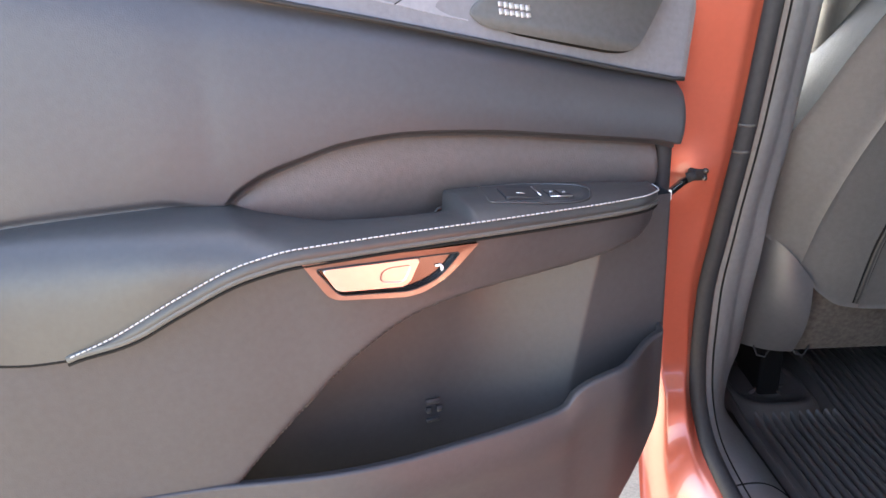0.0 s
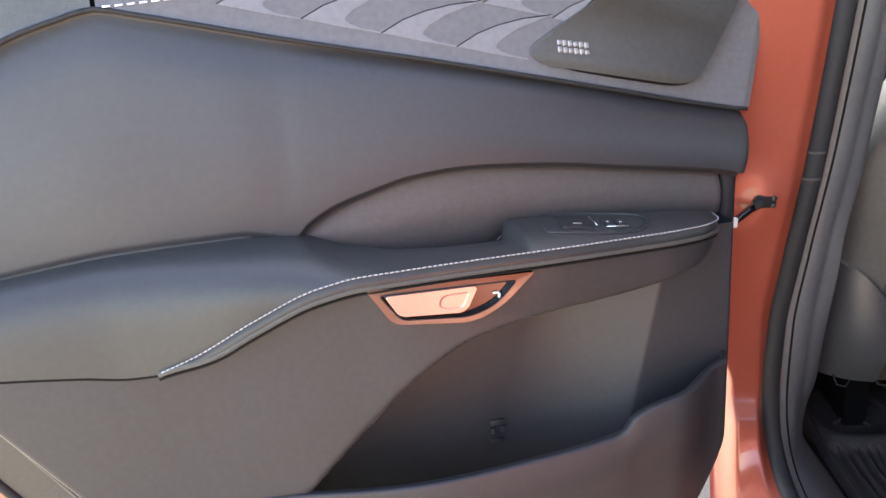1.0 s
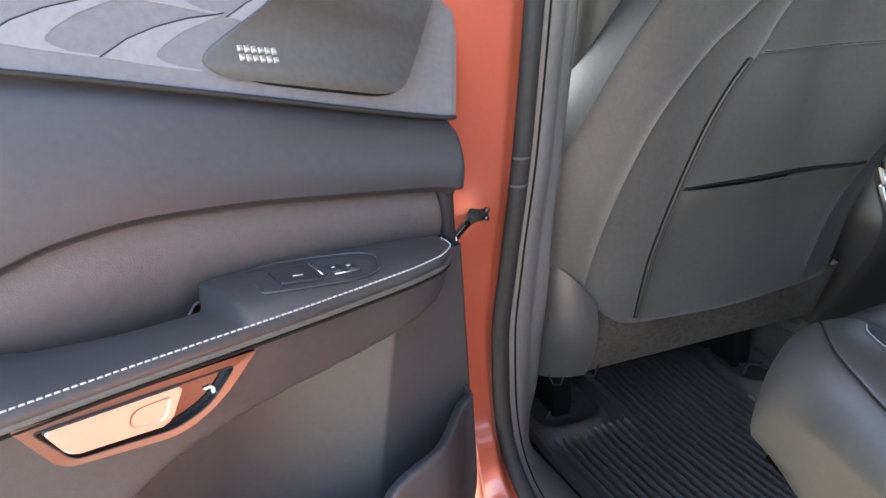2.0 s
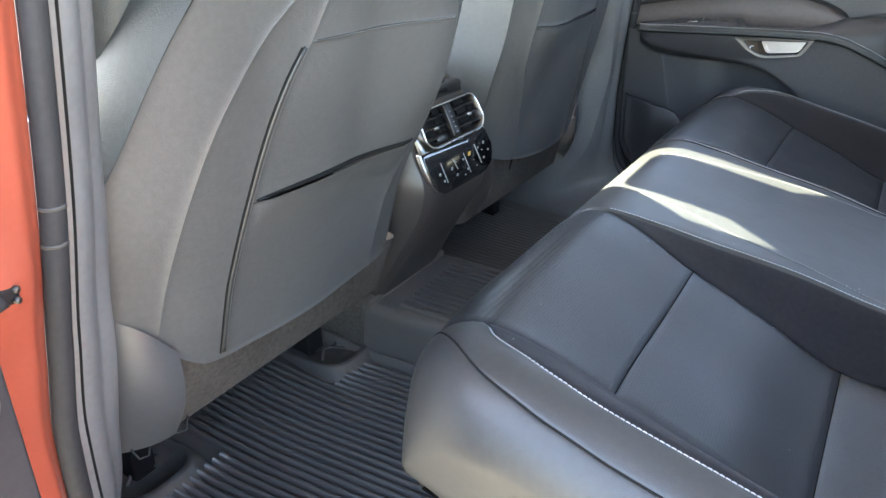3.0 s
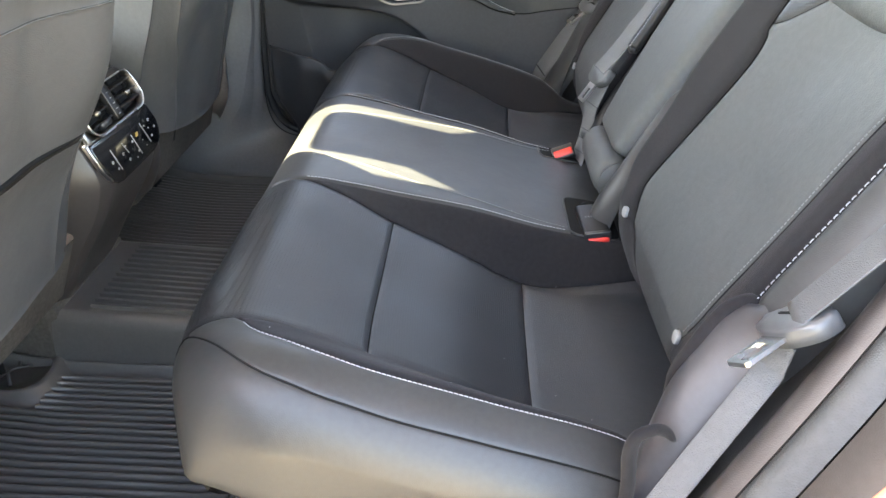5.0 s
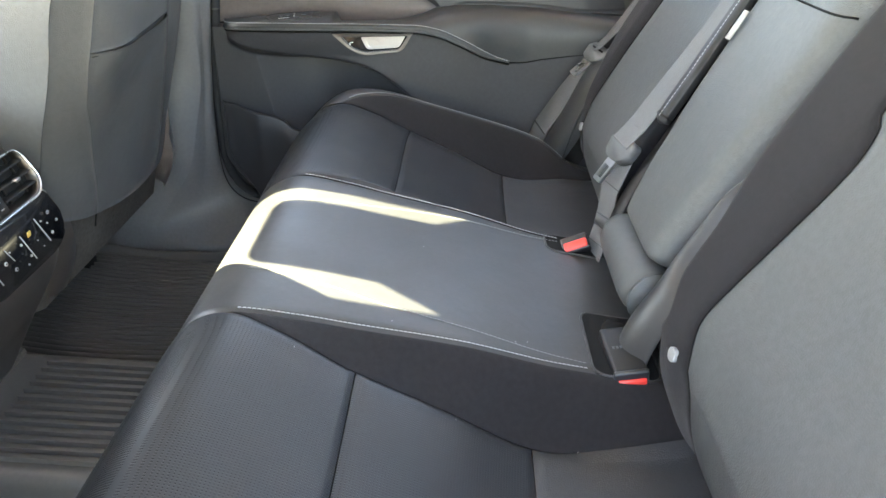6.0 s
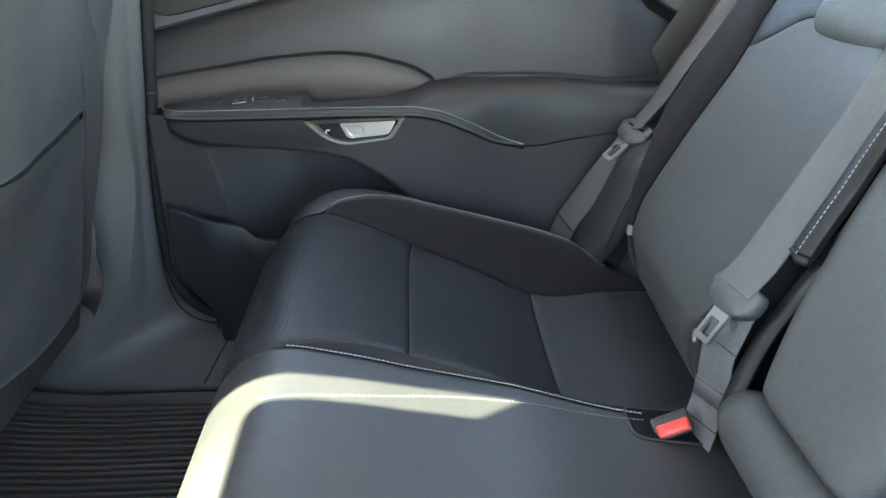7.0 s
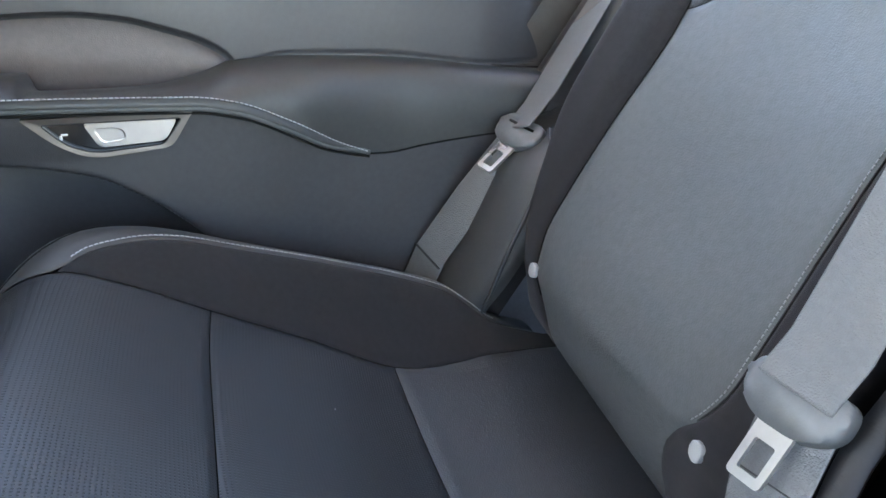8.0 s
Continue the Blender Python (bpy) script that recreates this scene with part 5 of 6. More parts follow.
def buckle(x, y, z, axis, face, label, marked):
    b = thing("buckle", (x, y, z - 0.03), label, "belt buckle", "belt buckles")
    d = Vector(axis).normalized()
    n = Vector(face)
    n = (n - d * n.dot(d)).normalized()
    e = d.cross(n)
    m = Matrix(((e.x, d.x, n.x, x), (e.y, d.y, n.y, y), (e.z, d.z, n.z, z), (0, 0, 0, 1)))

    def at(name, lims, mat, tag="", bevel=0.003, seg=2, under=None):
        bm = box(*lims, bevel, seg)
        bm.transform(m)
        return part(name, bm, mat, under or b, tag)
    case = at("case", (-0.018, 0.018, -0.062, 0.010, -0.012, 0.010), CASE, "black buckle case", 0.005, 3)
    at("rim", (-0.0185, 0.0185, 0.007, 0.0135, -0.0125, 0.0105), SWITCH, "", 0.003, 3)
    at("button", (-0.0160, 0.0160, 0.008, 0.0165, -0.0105, 0.0020), RED, "red release button", 0.003, under=case)
    if marked:
        for k in range(6):
            at("mark", (-0.012 + 0.004 * k, -0.0095 + 0.004 * k, -0.030, -0.026, 0.0098, 0.0103), WEBPLASTIC, "", 0.0002, 1, under=case)
    part("stalk", tube([m @ Vector((0, -0.06, -0.002)), m @ Vector((0, -0.09, -0.02)), m @ Vector((0, -0.10, -0.06))], 0.012, 10, flat=1.4), DARK, b)
    return b


buckle(-0.147, 0.024, 0.757, (-0.985, -0.09, -0.12), (-0.12, 0.10, 0.97), "black belt buckle with a red button in the bench", True)
buckle(0.132, 0.044, 0.764, (-0.68, 0.28, 0.66), (0.717, 0.25, 0.63), "black belt buckle with a red button between the places", False)

# ---- front seats ----
S_OUT = curve([(0.60, 0.690), (0.83, 0.668), (0.90, 0.664), (0.96, 0.650), (1.00, 0.636), (1.05, 0.619), (1.09, 0.603), (1.125, 0.585), (1.20, 0.535), (1.26, 0.48)])
S_OUT2 = curve([(0.60, 0.615), (0.72, 0.612), (0.78, 0.606), (0.843, 0.599), (0.896, 0.589), (0.951, 0.575), (1.002, 0.557), (1.048, 0.531), (1.089, 0.499), (1.115, 0.470), (1.20, 0.40), (1.26, 0.385)])
S_SEAM = curve([(0.60, 0.523), (0.715, 0.521), (0.80, 0.519), (0.849, 0.512), (0.93, 0.495), (0.986, 0.480), (1.038, 0.459), (1.071, 0.440), (1.11, 0.423), (1.15, 0.40), (1.26, 0.37)])
S_IN = curve([(0.60, 0.17), (0.72, 0.168), (0.82, 0.162), (0.927, 0.142), (1.00, 0.112), (1.076, 0.082), (1.13, 0.12), (1.20, 0.20), (1.26, 0.28)])
S_SEAMI = curve([(0.60, 0.235), (0.72, 0.235), (0.857, 0.222), (0.944, 0.205), (1.013, 0.200), (1.069, 0.205), (1.15, 0.250), (1.26, 0.34)])
LOWER = curve([(0.10, 0.70), (0.17, 0.714), (0.35, 0.708), (0.50, 0.710), (0.545, 0.716), (0.575, 0.735), (0.627, 0.796), (0.672, 0.830), (0.72, 0.86)])


P_IN = curve([(0.60, 0.150), (0.72, 0.148), (0.794, 0.145), (0.936, 0.117), (1.00, 0.109), (1.06, 0.106), (1.155, 0.122), (1.20, 0.16), (1.26, 0.24)])
P_SEAMI = curve([(0.60, 0.265), (0.72, 0.262), (0.77, 0.256), (0.889, 0.196), (0.946, 0.163), (1.008, 0.150), (1.071, 0.150), (1.149, 0.165), (1.26, 0.26)])


LOWER_P = curve([(0.10, 0.80), (0.147, 0.775), (0.19, 0.757), (0.258, 0.738), (0.35, 0.722), (0.50, 0.711), (0.545, 0.716), (0.575, 0.735), (0.627, 0.796), (0.672, 0.830), (0.72, 0.86)])


def front_seat(name, s, dy, dz, pocket, label):
    hem = LOWER if s < 0 else LOWER_P
    t = thing(name, (s * 0.39, 1.0 + dy, 0.46), label, "car seat", "front seats")

    def shape(p, q):
        """The rear face of the front backrest at width p and height q."""
        y = 0.76 - 0.28 * (q - 0.714) + dy
        c, h = 0.385, 0.215
        side = np.clip((np.abs(p - c) - 0.135) / 0.16, 0, 1.4)
        y = y + 0.075 * side ** 2.2
        y = y - 0.008 * np.cos(np.clip((p - c) / 0.145, -1, 1) * np.pi / 2) ** 2
        y = y - 0.045 * step(q, 0.80, 1.02) * (step(p, 0.34, 0.20) if s < 0 else step(p, 0.48, 0.13))
        return s * p, y, q + dz
    fl = s < 0
    seam_in, edge_in = (S_SEAMI, S_IN) if s < 0 else (P_SEAMI, P_IN)

    def rows(p0, p1, k, *a, **kw):
        """Panels whose lower rim follows the seat's lower edge."""
        def fn(p, q):
            return shape(p, 0.714 + 0.546 * q + (hem(p) - 0.714) * (1 - np.clip(q, 0, 1)) ** 3)
        return fn
    low = rows(0, 0, 0)

    def loose(p, q):
        # the slack leather of the pocket, sagging in soft folds
        x, y, z = low(p, q)
        w = (p - seam_in(z)) / (S_SEAM(z) - seam_in(z))
        near = step(w, 0.0, 0.10) * step(w, 1.0, 0.90)
        fold = np.sin(21 * p + 9 * z) + 0.7 * np.sin(34 * p - 23 * z + 1.0)
        return x, y - near * 0.0009 * fold * step(z, 0.72, 0.80) * step(z, pocket - 0.01, pocket - 0.06) - near * 0.0060 * step(z, pocket - 0.05, pocket - 0.006), z

    def h(z, x):
        return (z - 0.714) / 0.546
    # panels are laid out in height shares, so lines of x follow the height
    def lined(c):
        def at(q):
            x = c(0.714 + 0.546 * q)
            for _ in range(4):
                x = c(0.714 + 0.546 * q + (hem(x) - 0.714) * (1 - np.clip(q, 0, 1)) ** 3)
            return x
        return at
    kp, kt = h(pocket, 0.4), (h(1.070, 0.4) if s < 0 else 0.9)
    part("pocket_panel", panel(loose, lined(seam_in), lined(S_SEAM), 0.0, kp, 30, 30, 0.0016, 0.010, flip=not fl, puff=0.010), SEATBACK, t, "loose leather map pocket")
    part("centre_panel", panel(low, lined(seam_in), lined(S_SEAM), kp + 0.002, kt, 30, 24, 0.0016, 0.010, flip=not fl), SEATBACK, t, "smooth leather seat back panel")
    part("top_panel", panel(low, lined(seam_in), lined(S_SEAM), kt + 0.001, 1.0, 30, 16, 0.0016, 0.010, flip=not fl), SEATBACK, t)
    part("outer_strip", panel(low, lined(S_SEAM), lined(S_OUT2), 0.0, 1.0, 14, 50, 0.0016, 0.010, flip=not fl, puff=0.003), SEATBACK, t, "leather bolster strip")
    part("outer_bolster", panel(low, lined(S_OUT2), lined(S_OUT), 0.0, 1.0, 14, 50, 0.0016, 0.010, flip=not fl, puff=0.002), SEATBACK, t, "leather outer bolster")
    part("inner_strip", panel(low, lined(edge_in), lined(seam_in), 0.0, 1.0, 14, 50, 0.0016, 0.010, flip=not fl, puff=0.003), SEATBACK, t, "leather inner bolster strip")
    # the dark slit of the pocket
    x0, x1 = float(seam_in(np.array(pocket))) + 0.003, float(S_SEAM(np.array(pocket))) - 0.004
    mouth = [shape(np.array(x), np.array(pocket + 0.001)) for x in np.linspace(x0, x1, 24)]
    part("pocket_mouth", tube([(float(a), float(b) - 0.001, float(c)) for a, b, c in mouth], lambda k: 0.0030 * (0.3 + 0.7 * math.sin(math.pi * k)), 8), DARK, t)
    # sunk seams between the panels
    for c, z0, z1 in ((seam_in, 0.715, 1.20), (S_OUT2, 0.80, 1.20), (S_SEAM, 1.07, 1.22)):
        seam = [shape(c(np.array(z)), np.array(z)) for z in np.linspace(z0, z1, 40)]
        part("seam", tube([(float(a), float(b) - 0.0001, float(d)) for a, b, d in seam], 0.0013, 6), DARK, t)
    if s < 0:
        seam = [shape(np.array(x), np.array(1.071)) for x in np.linspace(float(seam_in(np.array(1.071))) + 0.002, 0.432, 20)]
        part("seam", tube([(float(a), float(b) - 0.0001, float(d)) for a, b, d in seam], 0.0013, 6), DARK, t)
    # zip-like seam cord
    for off, rad, mat, note in ((0.0030, 0.0036, LEATHER_SMOOTH, "dark woven seam cord"), (-0.0012, 0.0015, DARK, ""), (0.0078, 0.0014, DARK, "")):
        cord = [shape(S_SEAM(np.array(z)) + off, np.array(z)) for z in np.linspace(0.72, 1.066, 40)]
        part("seam_cord", tube([(float(a), float(b) + (0.0014 if mat is LEATHER_SMOOTH else 0.0004), float(c)) for a, b, c in cord], rad, 8), mat, t, note)

    # sides and front of the backrest
    def flank(a, q):
        x = S_OUT(q) - 0.03 * a ** 2 * 1.2
        _, y, z = shape(S_OUT(q), q)
        return s * x, y + 0.16 * a, z
    part("flank", grid(flank, np.linspace(0, 1, 10), np.linspace(0.80, 1.26, 30)), LEATHER, t, "leather seat flank")

    def inner_flank(a, q):
        _, y, z = shape(edge_in(q), q)
        return s * (edge_in(q) + 0.02 * a), y + 0.14 * a, z
    part("inner_flank", grid(inner_flank, np.linspace(0, 1, 8), np.linspace(0.66, 1.26, 30)), LEATHER, t)
    bm = box(0.20, 0.60, 0.86 + dy, 0.93 + dy, 0.70 + dz, 1.24 + dz, 0.03, 3)
    for v in bm.verts:
        v.co.y -= 0.28 * (v.co.z - 0.714)
        v.co.x *= s
    part("backrest_front", bm, LEATHER, t)
    bm = box(0.112, 0.695, 0.88 + dy, 1.42 + dy, 0.60, 0.76, 0.03, 3)
    for v in bm.verts:
        v.co.x *= s
    part("seat_cushion", bm, LEATHER, t)

    # carpet-faced panel and plastic cover under the backrest
    def carpet(a, b):
        x = 0.105 + 0.492 * a
        top = hem(x) + 0.012
        z = 0.628 + dz * 0.5 + (top - 0.628) * b
        return s * x, 0.805 + dy - 0.038 * b + 0.05 * step(a, 0.1, 0.0), z
    part("carpet_panel", grid(carpet, np.linspace(0, 1, 30), np.linspace(0, 1, 12)), CARPET, t, "dark carpeted panel under the backrest")

    def cap(a, b):
        x = 0.590 + 0.095 * np.sin(np.pi / 2 * a)
        top = hem(x) + 0.004
        z = 0.636 + (top - 0.636) * b
        return s * x, 0.772 + dy - 0.02 * b - 0.014 * np.sin(np.pi * b) + 0.13 * (1 - np.cos(np.pi / 2 * a)) + 0.012 * (1 - b), z + dz * 0.5
    part("side_cap", grid(cap, np.linspace(0, 1, 24), np.linspace(0, 1, 18)), CAP, t, "smooth dark plastic side cover")
    for x0 in (0.640, 0.585) if s < 0 else ():
        wire = [(s * x0, 0.80 + dy, 0.640), (s * (x0 - 0.003), 0.792 + dy, 0.628), (s * (x0 - 0.014), 0.790 + dy, 0.626), (s * (x0 - 0.024), 0.796 + dy, 0.638)]
        part("trim_clip", tube(wire, 0.0012, 6), SEAL, t, "black wire clip under the seat")
    if s > 0:
        def inner_cap(a, b):
            x = 0.200 - 0.085 * np.sin(np.pi / 2 * a)
            top = hem(x) + 0.004
            z = 0.640 + (top - 0.640) * b
            return x, 0.792 + dy - 0.030 * b - 0.012 * np.sin(np.pi * b) + 0.12 * (1 - np.cos(np.pi / 2 * a)), z
        part("inner_cap", grid(inner_cap, np.linspace(0, 1, 20), np.linspace(0, 1, 14)), CONSOLE, t, "smooth dark plastic inner side cover")
    part("under_frame", box(min(s * 0.125, s * 0.66), max(s * 0.125, s * 0.66), 1.20 + dy, 1.40 + dy, 0.456, 0.62, 0.01), DARK, t)
    for x in (0.175, 0.545):
        part("slide_rail", box(min(s * x - 0.018, s * x + 0.018), max(s * x - 0.018, s * x + 0.018), 0.93 + dy, 1.42 + dy, 0.470, 0.600, 0.006), DARK, t)
    # headrest
    bm = box(s * 0.385 - 0.12, s * 0.385 + 0.12, 0.60 + dy, 0.71 + dy, 1.30 + dz, 1.46 + dz, 0.04, 4)
    part("headrest", bm, LEATHER, t)
    for dx in (-0.06, 0.06):
        part("headrest_post", tube([(s * 0.385 + dx, 0.66 + dy, 1.22 + dz), (s * 0.385 + dx, 0.655 + dy, 1.32 + dz)], 0.007, 8), CHROME, t)
    return t


front_seat("driver_seat", -1, 0.0, 0.0, 0.908, "black leather driver's seat seen from behind, with a map pocket")
front_seat("passenger_seat", 1, 0.014, 0.0, 1.003, "black leather front passenger's seat seen from behind")

# driver's belt clip that shows beside the seat
belt = thing("front_seat_belt", (-0.70, 0.80, 1.0), "dark front seat belt clip beside the pillar", "seat belt")
part("clip", box(-0.688, -0.664, 0.790, 0.806, 1.035, 1.060, 0.004), BLACK, belt)
part("loop", tube([(-0.672, 0.79, 1.035), (-0.668, 0.785, 1.010), (-0.662, 0.785, 1.000), (-0.660, 0.788, 1.030)], 0.0015, 6), STEEL, belt)

# ---- centre console ----
con = thing("centre_console", (0, 0.95, 0.585), "dark plastic centre console with rear air vents and controls", "console")
C_Y = curve([(0.57, 0.838), (0.66, 0.785), (0.76, 0.729), (0.79, 0.723), (0.84, 0.742), (0.905, 0.772), (0.93, 0.80)])
C_W = curve([(0.57, 0.106), (0.66, 0.102), (0.75, 0.104), (0.80, 0.106), (0.905, 0.102), (0.93, 0.098)])


def shell(a, z):
    w = C_W(z)
    t = np.clip(a, -1, 1)
    x = np.sign(t) * w * np.minimum(np.abs(t) * 2, 1)
    y = C_Y(z) + 0.010 * np.clip(np.abs(t) * 2 - 0.8, 0, 0.2) / 0.2 + np.clip(np.abs(t) * 2 - 1, 0, 1) * 0.55
    return x, y, z


part("body", grid(shell, np.concatenate([np.linspace(-1, -0.5, 5), np.linspace(-0.49, 0.49, 30), np.linspace(0.5, 1, 5)]), np.linspace(0.57, 0.93, 40)), CONSOLE, con)
part("lid", box(-0.085, 0.085, 0.800, 1.25, 0.925, 0.968, 0.012, 3), LEATHER, con, "black leather console lid")
part("lid_base", box(-0.092, 0.092, 0.775, 1.25, 0.895, 0.927, 0.008, 2), BLACK, con)


def on_console(a, b, d):
    """a across, b up the rear face, d into it."""
    return (a, float(C_Y(b)) - 0.006 + d, b)


frame_out = rounded([(-0.094, 0.865), (-0.088, 0.906), (0.088, 0.906), (0.094, 0.865), (0.078, 0.849), (-0.078, 0.849)], [0.01, 0.012, 0.012, 0.01, 0.015, 0.015], 5)
frame_in = [(a * 0.965, 0.876 + (b - 0.876) * 0.90) for a, b in frame_out]
n = len(frame_out)
v = [on_console(a, b, 0.006) for a, b in frame_out] + [on_console(a * 0.985, 0.876 + (b - 0.876) * 0.96, -0.012) for a, b in frame_out] + [on_console(a, b, -0.010) for a, b in frame_in] + [on_console(a, b, 0.004) for a, b in frame_in]
f = [(r * n + i, r * n + (i + 1) % n, r * n + n + (i + 1) % n, r * n + n + i) for r in range(3) for i in range(n)]
vent = part("vent_frame", (v, f), SATIN, con, "dark satin metal vent surround")
part("vent_edge", tube([on_console(a * 0.995, 0.876 + (b - 0.876) * 0.975, -0.012) for a, b in frame_out], 0.0014, 6, closed=True), CHROME, vent, "thin bright edge")
# near-black sheet laid on the body stands for the vent's shaded hollow
part("vent_back", ([on_console(a, b, 0.0035) for a, b in frame_in], [tuple(range(n))]), DARK, con)
for k in range(3):
    b = 0.862 + 0.014 * k
    for sgn in (-1, 1):
        part("vent_slat", box(min(sgn * 0.016, sgn * 0.090), max(sgn * 0.016, sgn * 0.090), float(C_Y(b)) - 0.015, float(C_Y(b)) - 0.003, b - 0.0009, b + 0.0011, 0.0005, 1), CASE, vent)
for sgn in (-1, 1):
    for x in (0.034, 0.072):
        part("vent_vane", strip([on_console(sgn * x, b, 0.001) for b in (0.853, 0.878, 0.902)], (0, 1, 0), 0.004, 0.0016), DARK, vent)
    c = Vector(on_console(sgn * 0.053, 0.8765, -0.011))
    part("vent_knob", box(c.x - 0.006, c.x + 0.006, c.y - 0.002, c.y + 0.004, c.z - 0.0022, c.z + 0.0022, 0.0012, 2), CHROME, vent, "small bright vent knob")
part("vent_divider", strip([on_console(0.0, b, -0.005) for b in np.linspace(0.8525, 0.9035, 8)], (1, 0, 0), 0.022, 0.012), CASE, vent)
part("divider_edge", tube([on_console(-0.0105, b, -0.011) for b in np.linspace(0.853, 0.903, 6)], 0.0009, 6), SATIN, vent)
for k in range(5):
    c = Vector(on_console(0.001, 0.860 + 0.0078 * k, -0.0113))
    part("divider_mark", box(c.x - 0.0035, c.x + 0.0035, c.y - 0.0004, c.y + 0.001, c.z - 0.0009, c.z + 0.0009, 0.0003, 1), BUTTON, vent)
c = Vector(on_console(-0.040, 0.8575, -0.004))
part("thumb_wheel", tube([c - Vector((0.013, 0, 0)), c + Vector((0.013, 0, 0))], 0.0062, 14), SWITCH, vent, "black thumb wheel")
corner = rounded([(-0.104, 0.872), (-0.092, 0.864), (-0.078, 0.850), (-0.050, 0.8465), (-0.104, 0.8465)], [0.002, 0.004, 0.006, 0.001, 0.003], 4)
part("chrome_corner", slab(corner, lambda a, b, d: on_console(a, b, d - 0.004), 0.006, 0.001, 2), CHROME, con, "bright chrome corner under the vents")
plate = rounded([(-0.101, 0.8445), (0.101, 0.8445), (0.102, 0.804), (0.074, 0.7745), (-0.074, 0.7745), (-0.102, 0.804)], [0.004, 0.006, 0.018, 0.020, 0.020, 0.018], 5)
part("control_rim", slab([(a * 1.03, 0.810 + (b - 0.810) * 1.05) for a, b in plate], lambda a, b, d: on_console(a, b, d + 0.002), 0.008, 0.002, 2), CHROME, con, "thin metal rim")
plate_ob = part("control_plate", slab(plate, lambda a, b, d: on_console(a, b, d - 0.001), 0.008, 0.003, 2), BLACK, con, "gloss black climate control plate")
for a0, b0, a1, b1, wide in ((0.0072, 0.8223, 0.0140, 0.7893, 0.0010), (0.0477, 0.8267, 0.0523, 0.7947, 0.0011), (-0.0284, 0.8215, -0.0240, 0.8055, 0.0008), (-0.0640, 0.8250, -0.0600, 0.7930, 0.0010)):
    part("key_bar", tube([on_console(a0, b0, -0.0016), on_console(a1, b1, -0.0016)], wide * 0.8, 6), BUTTON, plate_ob, "thin grey key divider")
for x, z, r in ((-0.0394, 0.8095, 0.0036), (-0.0288, 0.7970, 0.0034), (-0.0235, 0.8160, 0.0016), (0.0001, 0.8141, 0.0026), (0.0061, 0.7972, 0.0026), (-0.0038, 0.7902, 0.0018), (0.0361, 0.7953, 0.0012), (0.0300, 0.8060, 0.0012), (0.0773, 0.8228, 0.0036), (0.0831, 0.8102, 0.0028), (0.0554, 0.8200, 0.0018), (0.0638, 0.8140, 0.0016), (0.0629, 0.8017, 0.0030), (-0.0760, 0.8100, 0.0034), (-0.0690, 0.7980, 0.0026)):
    c = Vector(on_console(x, z, -0.0008))
    part("key_symbol", tube([c, c + Vector((0, -0.0014, 0))], r * 0.72, 10), BUTTON, plate_ob, "small white key symbol")
    if r > 0.0030:
        part("symbol_heart", tube([c + Vector((0, -0.0010, 0)), c + Vector((0, -0.0017, 0))], r * 0.36, 8), BLACK, plate_ob)
amber = Vector(on_console(0.0238, 0.8175, -0.0012))
part("key_lamp", box(amber.x - 0.004, amber.x + 0.004, amber.y - 0.0006, amber.y + 0.001, amber.z - 0.0035, amber.z + 0.0035, 0.0006, 1), AMBER, plate_ob, "small amber key symbol")

# the console stands a touch further forward
con.location.y += 0.007

# ---- floor mats ----
SLIDES = ((-0.165, 0.925, 0.055), (-0.545, 0.955, 0.062))
def mat_thing(s, x0, x1, y0, y1, label, n):
    t = thing("floor_mat", ((x0 + x1) / 2, (y0 + y1) / 2, 0.455), label, "floor mat", "rear floor mats")

    def base(a, b):
        x, y = x0 + (x1 - x0) * a, y0 + (y1 - y0) * b
        e = np.minimum(np.minimum(a * (x1 - x0), (1 - a) * (x1 - x0)), np.minimum(b * (y1 - y0), (1 - b) * (y1 - y0)))
        z = 0.4665 + 0.020 * step(e, 0.022, 0.006) - 0.012 * step(e, 0.006, 0.0)
        return x, y, z + 0.020 * step(y, 0.82, 1.0)
    k = np.unique(np.concatenate([np.linspace(0, 1, 30), np.linspace(0, 0.06, 14), 1 - np.linspace(0, 0.06, 14)]))
    part("tray", grid(base, k, k), RUBBER, t, "black rubber tray with a raised rim")
    for i in range(n):
        x = x0 + 0.035 + (x1 - x0 - 0.07) * i / (n - 1)
        end = y1 - 0.035
        for bx, by, bw in SLIDES:
            if abs(x - bx) < bw * 1.36:
                end = by - 0.082
        pts = [(x, y, 0.4668 + 0.020 * float(step(y, 0.82, 1.0))) for y in np.linspace(y0 + 0.035, end, 8)]
        verts, faces = [], []
        for p in pts:
            for dx, dz in ((-0.0040, 0), (-0.0036, 0.0100), (-0.0016, 0.0125), (0.0016, 0.0125), (0.0036, 0.0100), (0.0040, 0)):
                verts.append((p[0] + dx, p[1], p[2] + dz))
        for j in range(len(pts) - 1):
            for c in range(5):
                faces.append((j * 6 + c, j * 6 + c + 1, j * 6 + 7 + c, j * 6 + 6 + c))
        faces += [tuple(range(6)), tuple(range(len(pts) * 6 - 1, len(pts) * 6 - 7, -1))]
        part("rib", (verts, faces), RUBBER, t)
    return t


mat_thing(-1, -0.625, -0.128, 0.47, 1.22, "black ribbed rubber mat behind the driver's seat", 31)
mat_thing(1, 0.128, 0.625, 0.47, 1.20, "black ribbed rubber mat behind the passenger's seat", 31)

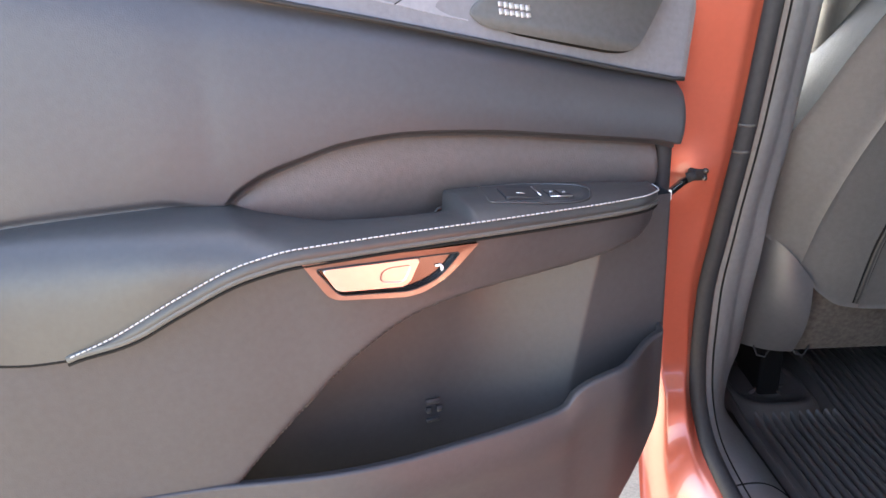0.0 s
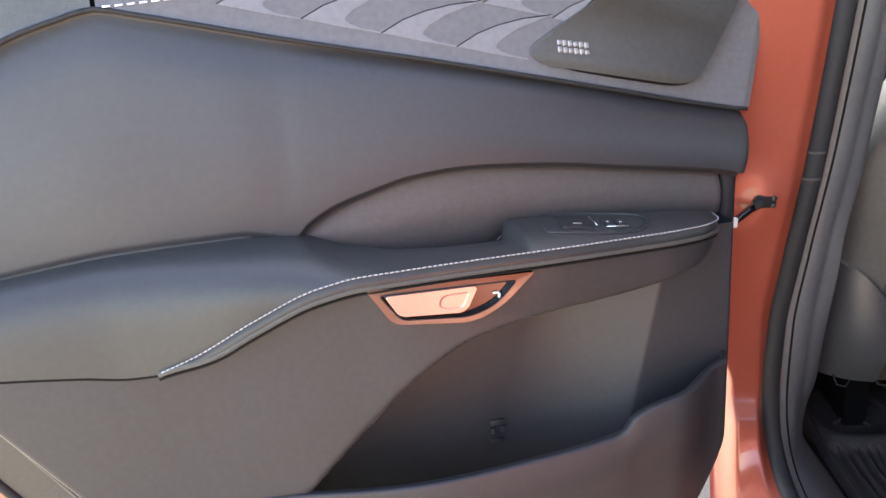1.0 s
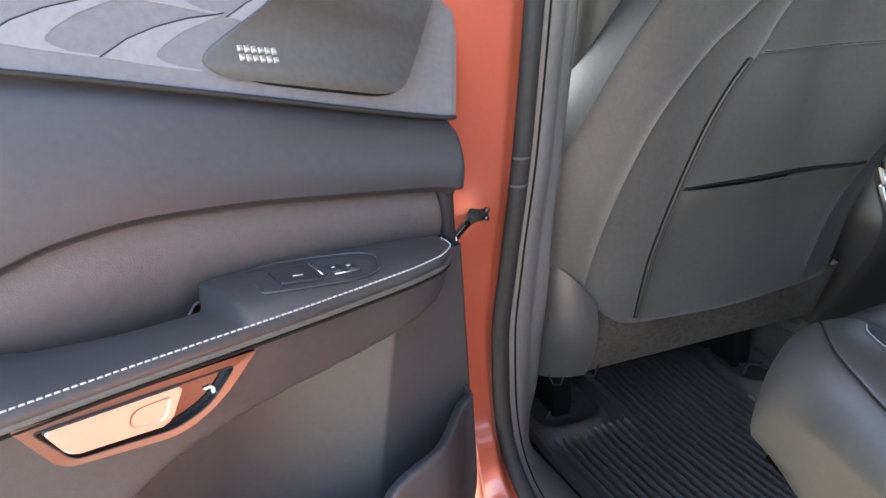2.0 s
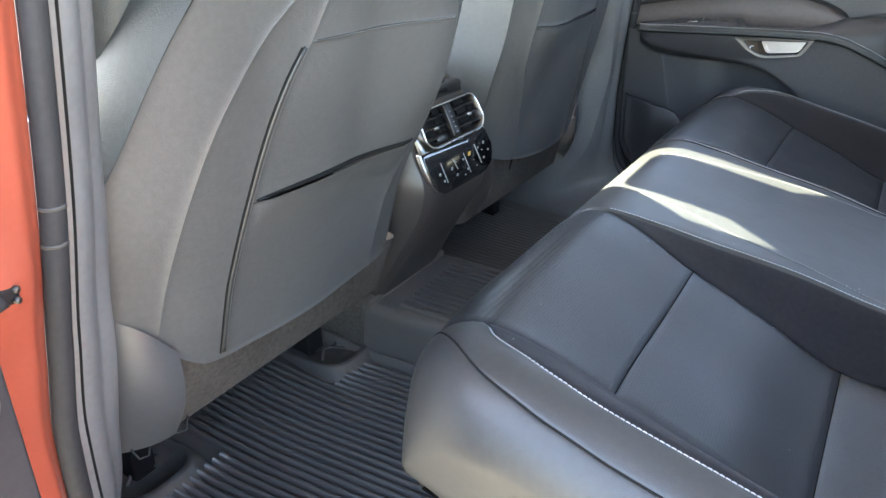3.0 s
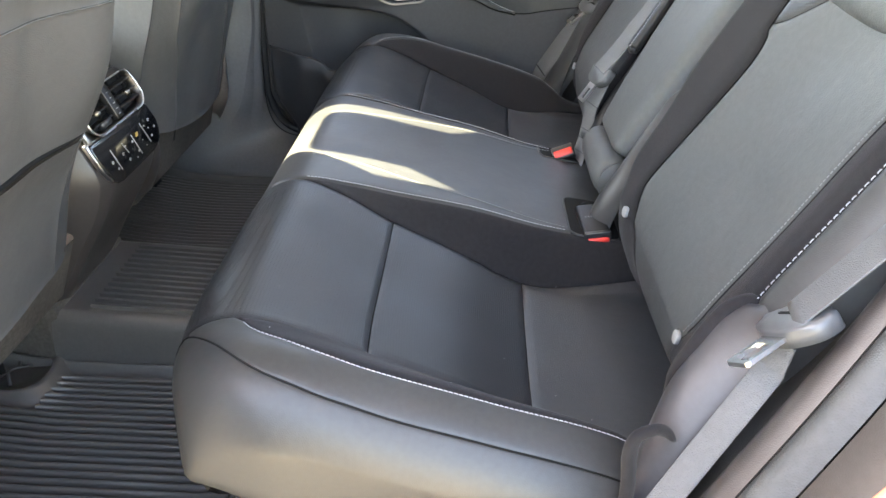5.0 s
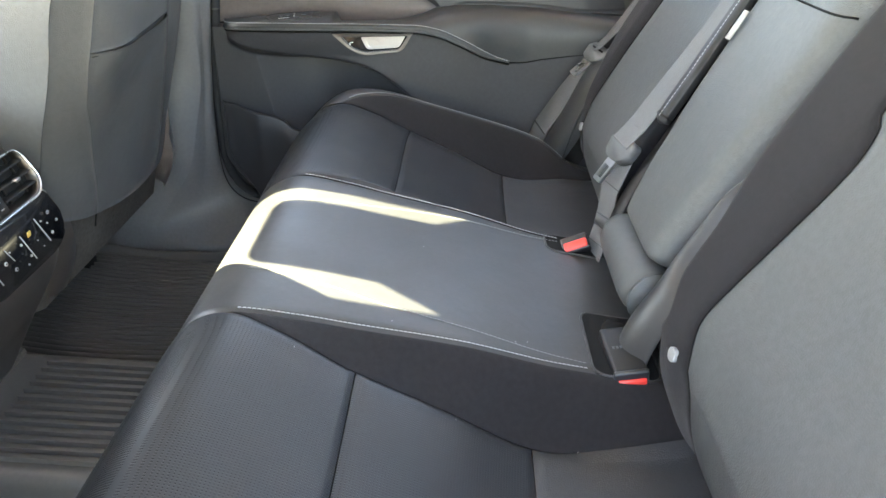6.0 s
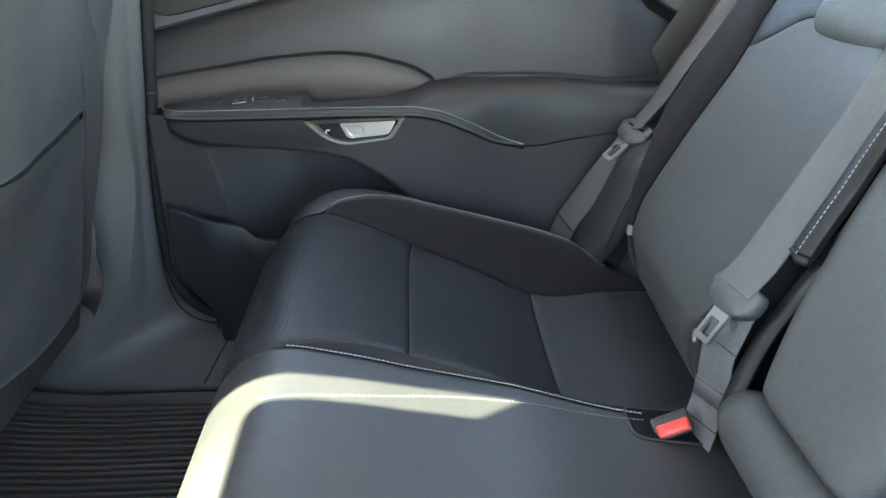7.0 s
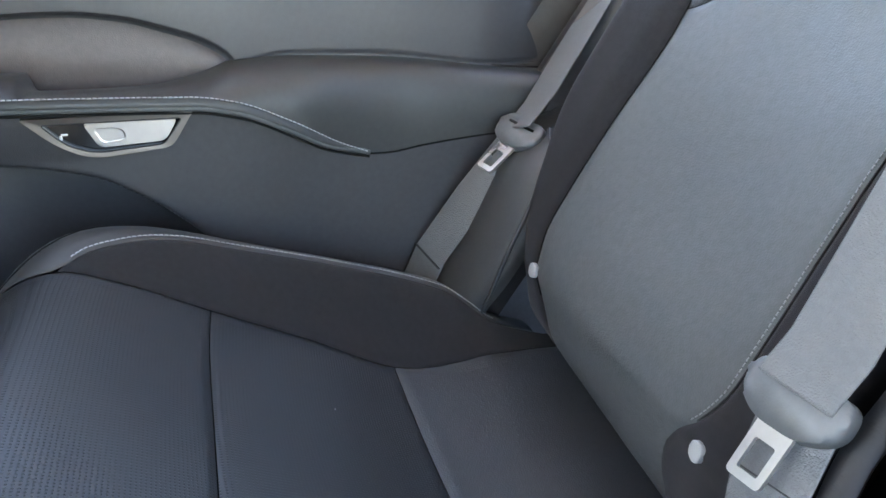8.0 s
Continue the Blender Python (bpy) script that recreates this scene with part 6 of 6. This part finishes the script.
# raised covers over the seat slides, and the curved ribs beside the sill
for x, y, w in SLIDES:
    boss = thing("slide_cover", (x, y, 0.47), "moulded black cover over the seat slide end", "slide cover", "slide covers")
    rings = []
    for r, z in ((1.30, 0.470), (1.22, 0.474), (1.06, 0.489), (0.97, 0.492), (0.88, 0.489), (0.82, 0.481), (0.4, 0.479), (0.02, 0.478)):
        rings.append([(x + w * r * math.copysign(abs(math.cos(k)) ** 0.6, math.cos(k)), y + 0.075 * r * math.copysign(abs(math.sin(k)) ** 0.6, math.sin(k)), z) for k in np.linspace(0, 2 * math.pi, 36, endpoint=False)])
    v = [p for r in rings for p in r]
    f = [(i * 36 + k, i * 36 + (k + 1) % 36, i * 36 + 36 + (k + 1) % 36, i * 36 + 36 + k) for i in range(len(rings) - 1) for k in range(36)]
    part("cover", (v, f), RUBBER, boss)
    part("lever", tube([(x - 0.03, y - 0.022, 0.482), (x - 0.006, y - 0.006, 0.488), (x + 0.012, y - 0.016, 0.487), (x + 0.032, y - 0.004, 0.484)], 0.0030, 6), TRIM, boss)
    part("lever", tube([(x - 0.018, y + 0.010, 0.482), (x + 0.002, y - 0.010, 0.489), (x + 0.022, y - 0.030, 0.482)], 0.0026, 6), TRIM, boss)

edge_mat = thing("sill_mat", (-0.45, 0.46, 0.47), "black rubber mat edge with curved ribs under the bench", "floor mat")
part("tray", grid(lambda a, b: (-0.62 + 0.30 * a, 0.20 + 0.36 * b, 0.4645 + 0 * a), np.linspace(0, 1, 6), np.linspace(0, 1, 6)), RUBBER, edge_mat)
for k in range(11):
    o = 0.0115 * k
    pts = [(-0.335 - o * 0.35 - 0.13 * t - 0.05 * t * t, 0.575 - o - 0.085 * t - 0.10 * t * t, 0.468) for t in np.linspace(0, 1.3, 16)]
    part("rib", tube(pts, 0.0038, 6), RUBBER, edge_mat)

hump = thing("tunnel_mat", (0, 0.65, 0.47), "black ribbed rubber mat over the floor tunnel", "floor mat")


def tunnel(a, b):
    x = 0.128 * np.sign(a) * np.minimum(np.abs(a) * 1.6, 1.0) + 0.006 * np.sign(a) * np.clip(np.abs(a) * 1.6 - 1, 0, 1)
    y = 0.44 + 0.42 * b
    z = 0.572 - 0.105 * np.clip((np.abs(a) * 1.6 - 1) / 0.6, 0, 1) - 0.008 * step(np.abs(a) * 1.6, 0.92, 1.0)
    return x, y, z - 0.02 * (1 - b)


part("tray", grid(tunnel, np.concatenate([-np.linspace(1, 0, 24), np.linspace(0.04, 1, 24)]), np.linspace(0, 1, 14)), RUBBER, hump)
for i in range(13):
    x = -0.098 + 0.196 * i / 12
    verts, faces = [], []
    for y in np.linspace(0.46, 0.80, 5):
        z = 0.5715 - 0.02 * (1 - (y - 0.44) / 0.42)
        for dx, dz in ((-0.0038, 0), (-0.0030, 0.0072), (0.0030, 0.0072), (0.0038, 0)):
            verts.append((x + dx, y, z + dz))
    for j in range(4):
        for c in range(3):
            faces.append((j * 4 + c, j * 4 + c + 1, j * 4 + 5 + c, j * 4 + 4 + c))
    part("rib", (verts, faces), RUBBER, hump, smooth=False)

# ---- dashboard and steering wheel beyond the driver's seat ----
dash = thing("dashboard", (0, 1.75, 0.60), "dark dashboard ahead of the front seats", "dashboard")
bm = box(-0.74, 0.74, 1.60, 1.95, 0.66, 1.02, 0.06, 4)
part("body", bm, DASH, dash)
part("instrument_hood", box(-0.55, -0.22, 1.52, 1.70, 0.98, 1.08, 0.03, 3), DASH, dash)
wheel = thing("steering_wheel", (-0.385, 1.45, 0.98), "dark steering wheel beyond the driver's seat", "steering wheel")
c, tilt = Vector((-0.385, 1.42, 0.98)), radians(-25)
ringp = [c + Vector((0.185 * math.cos(w), 0.185 * math.sin(w) * math.sin(-tilt), 0.185 * math.sin(w) * math.cos(tilt))) for w in np.linspace(0, 2 * math.pi, 48, endpoint=False)]
part("rim", tube(ringp, 0.016, 10, closed=True), LEATHER, wheel)
part("hub", box(-0.455, -0.315, 1.41, 1.47, 0.92, 1.03, 0.02, 3), DASH, wheel)
for a, b in (((-0.455, 1.43, 0.98), (-0.565, 1.42, 0.985)), ((-0.315, 1.43, 0.98), (-0.205, 1.42, 0.985)), ((-0.385, 1.44, 0.93), (-0.385, 1.35, 0.81))):
    part("spoke", tube([a, b], 0.014, 8, flat=1.4), DASH, wheel)
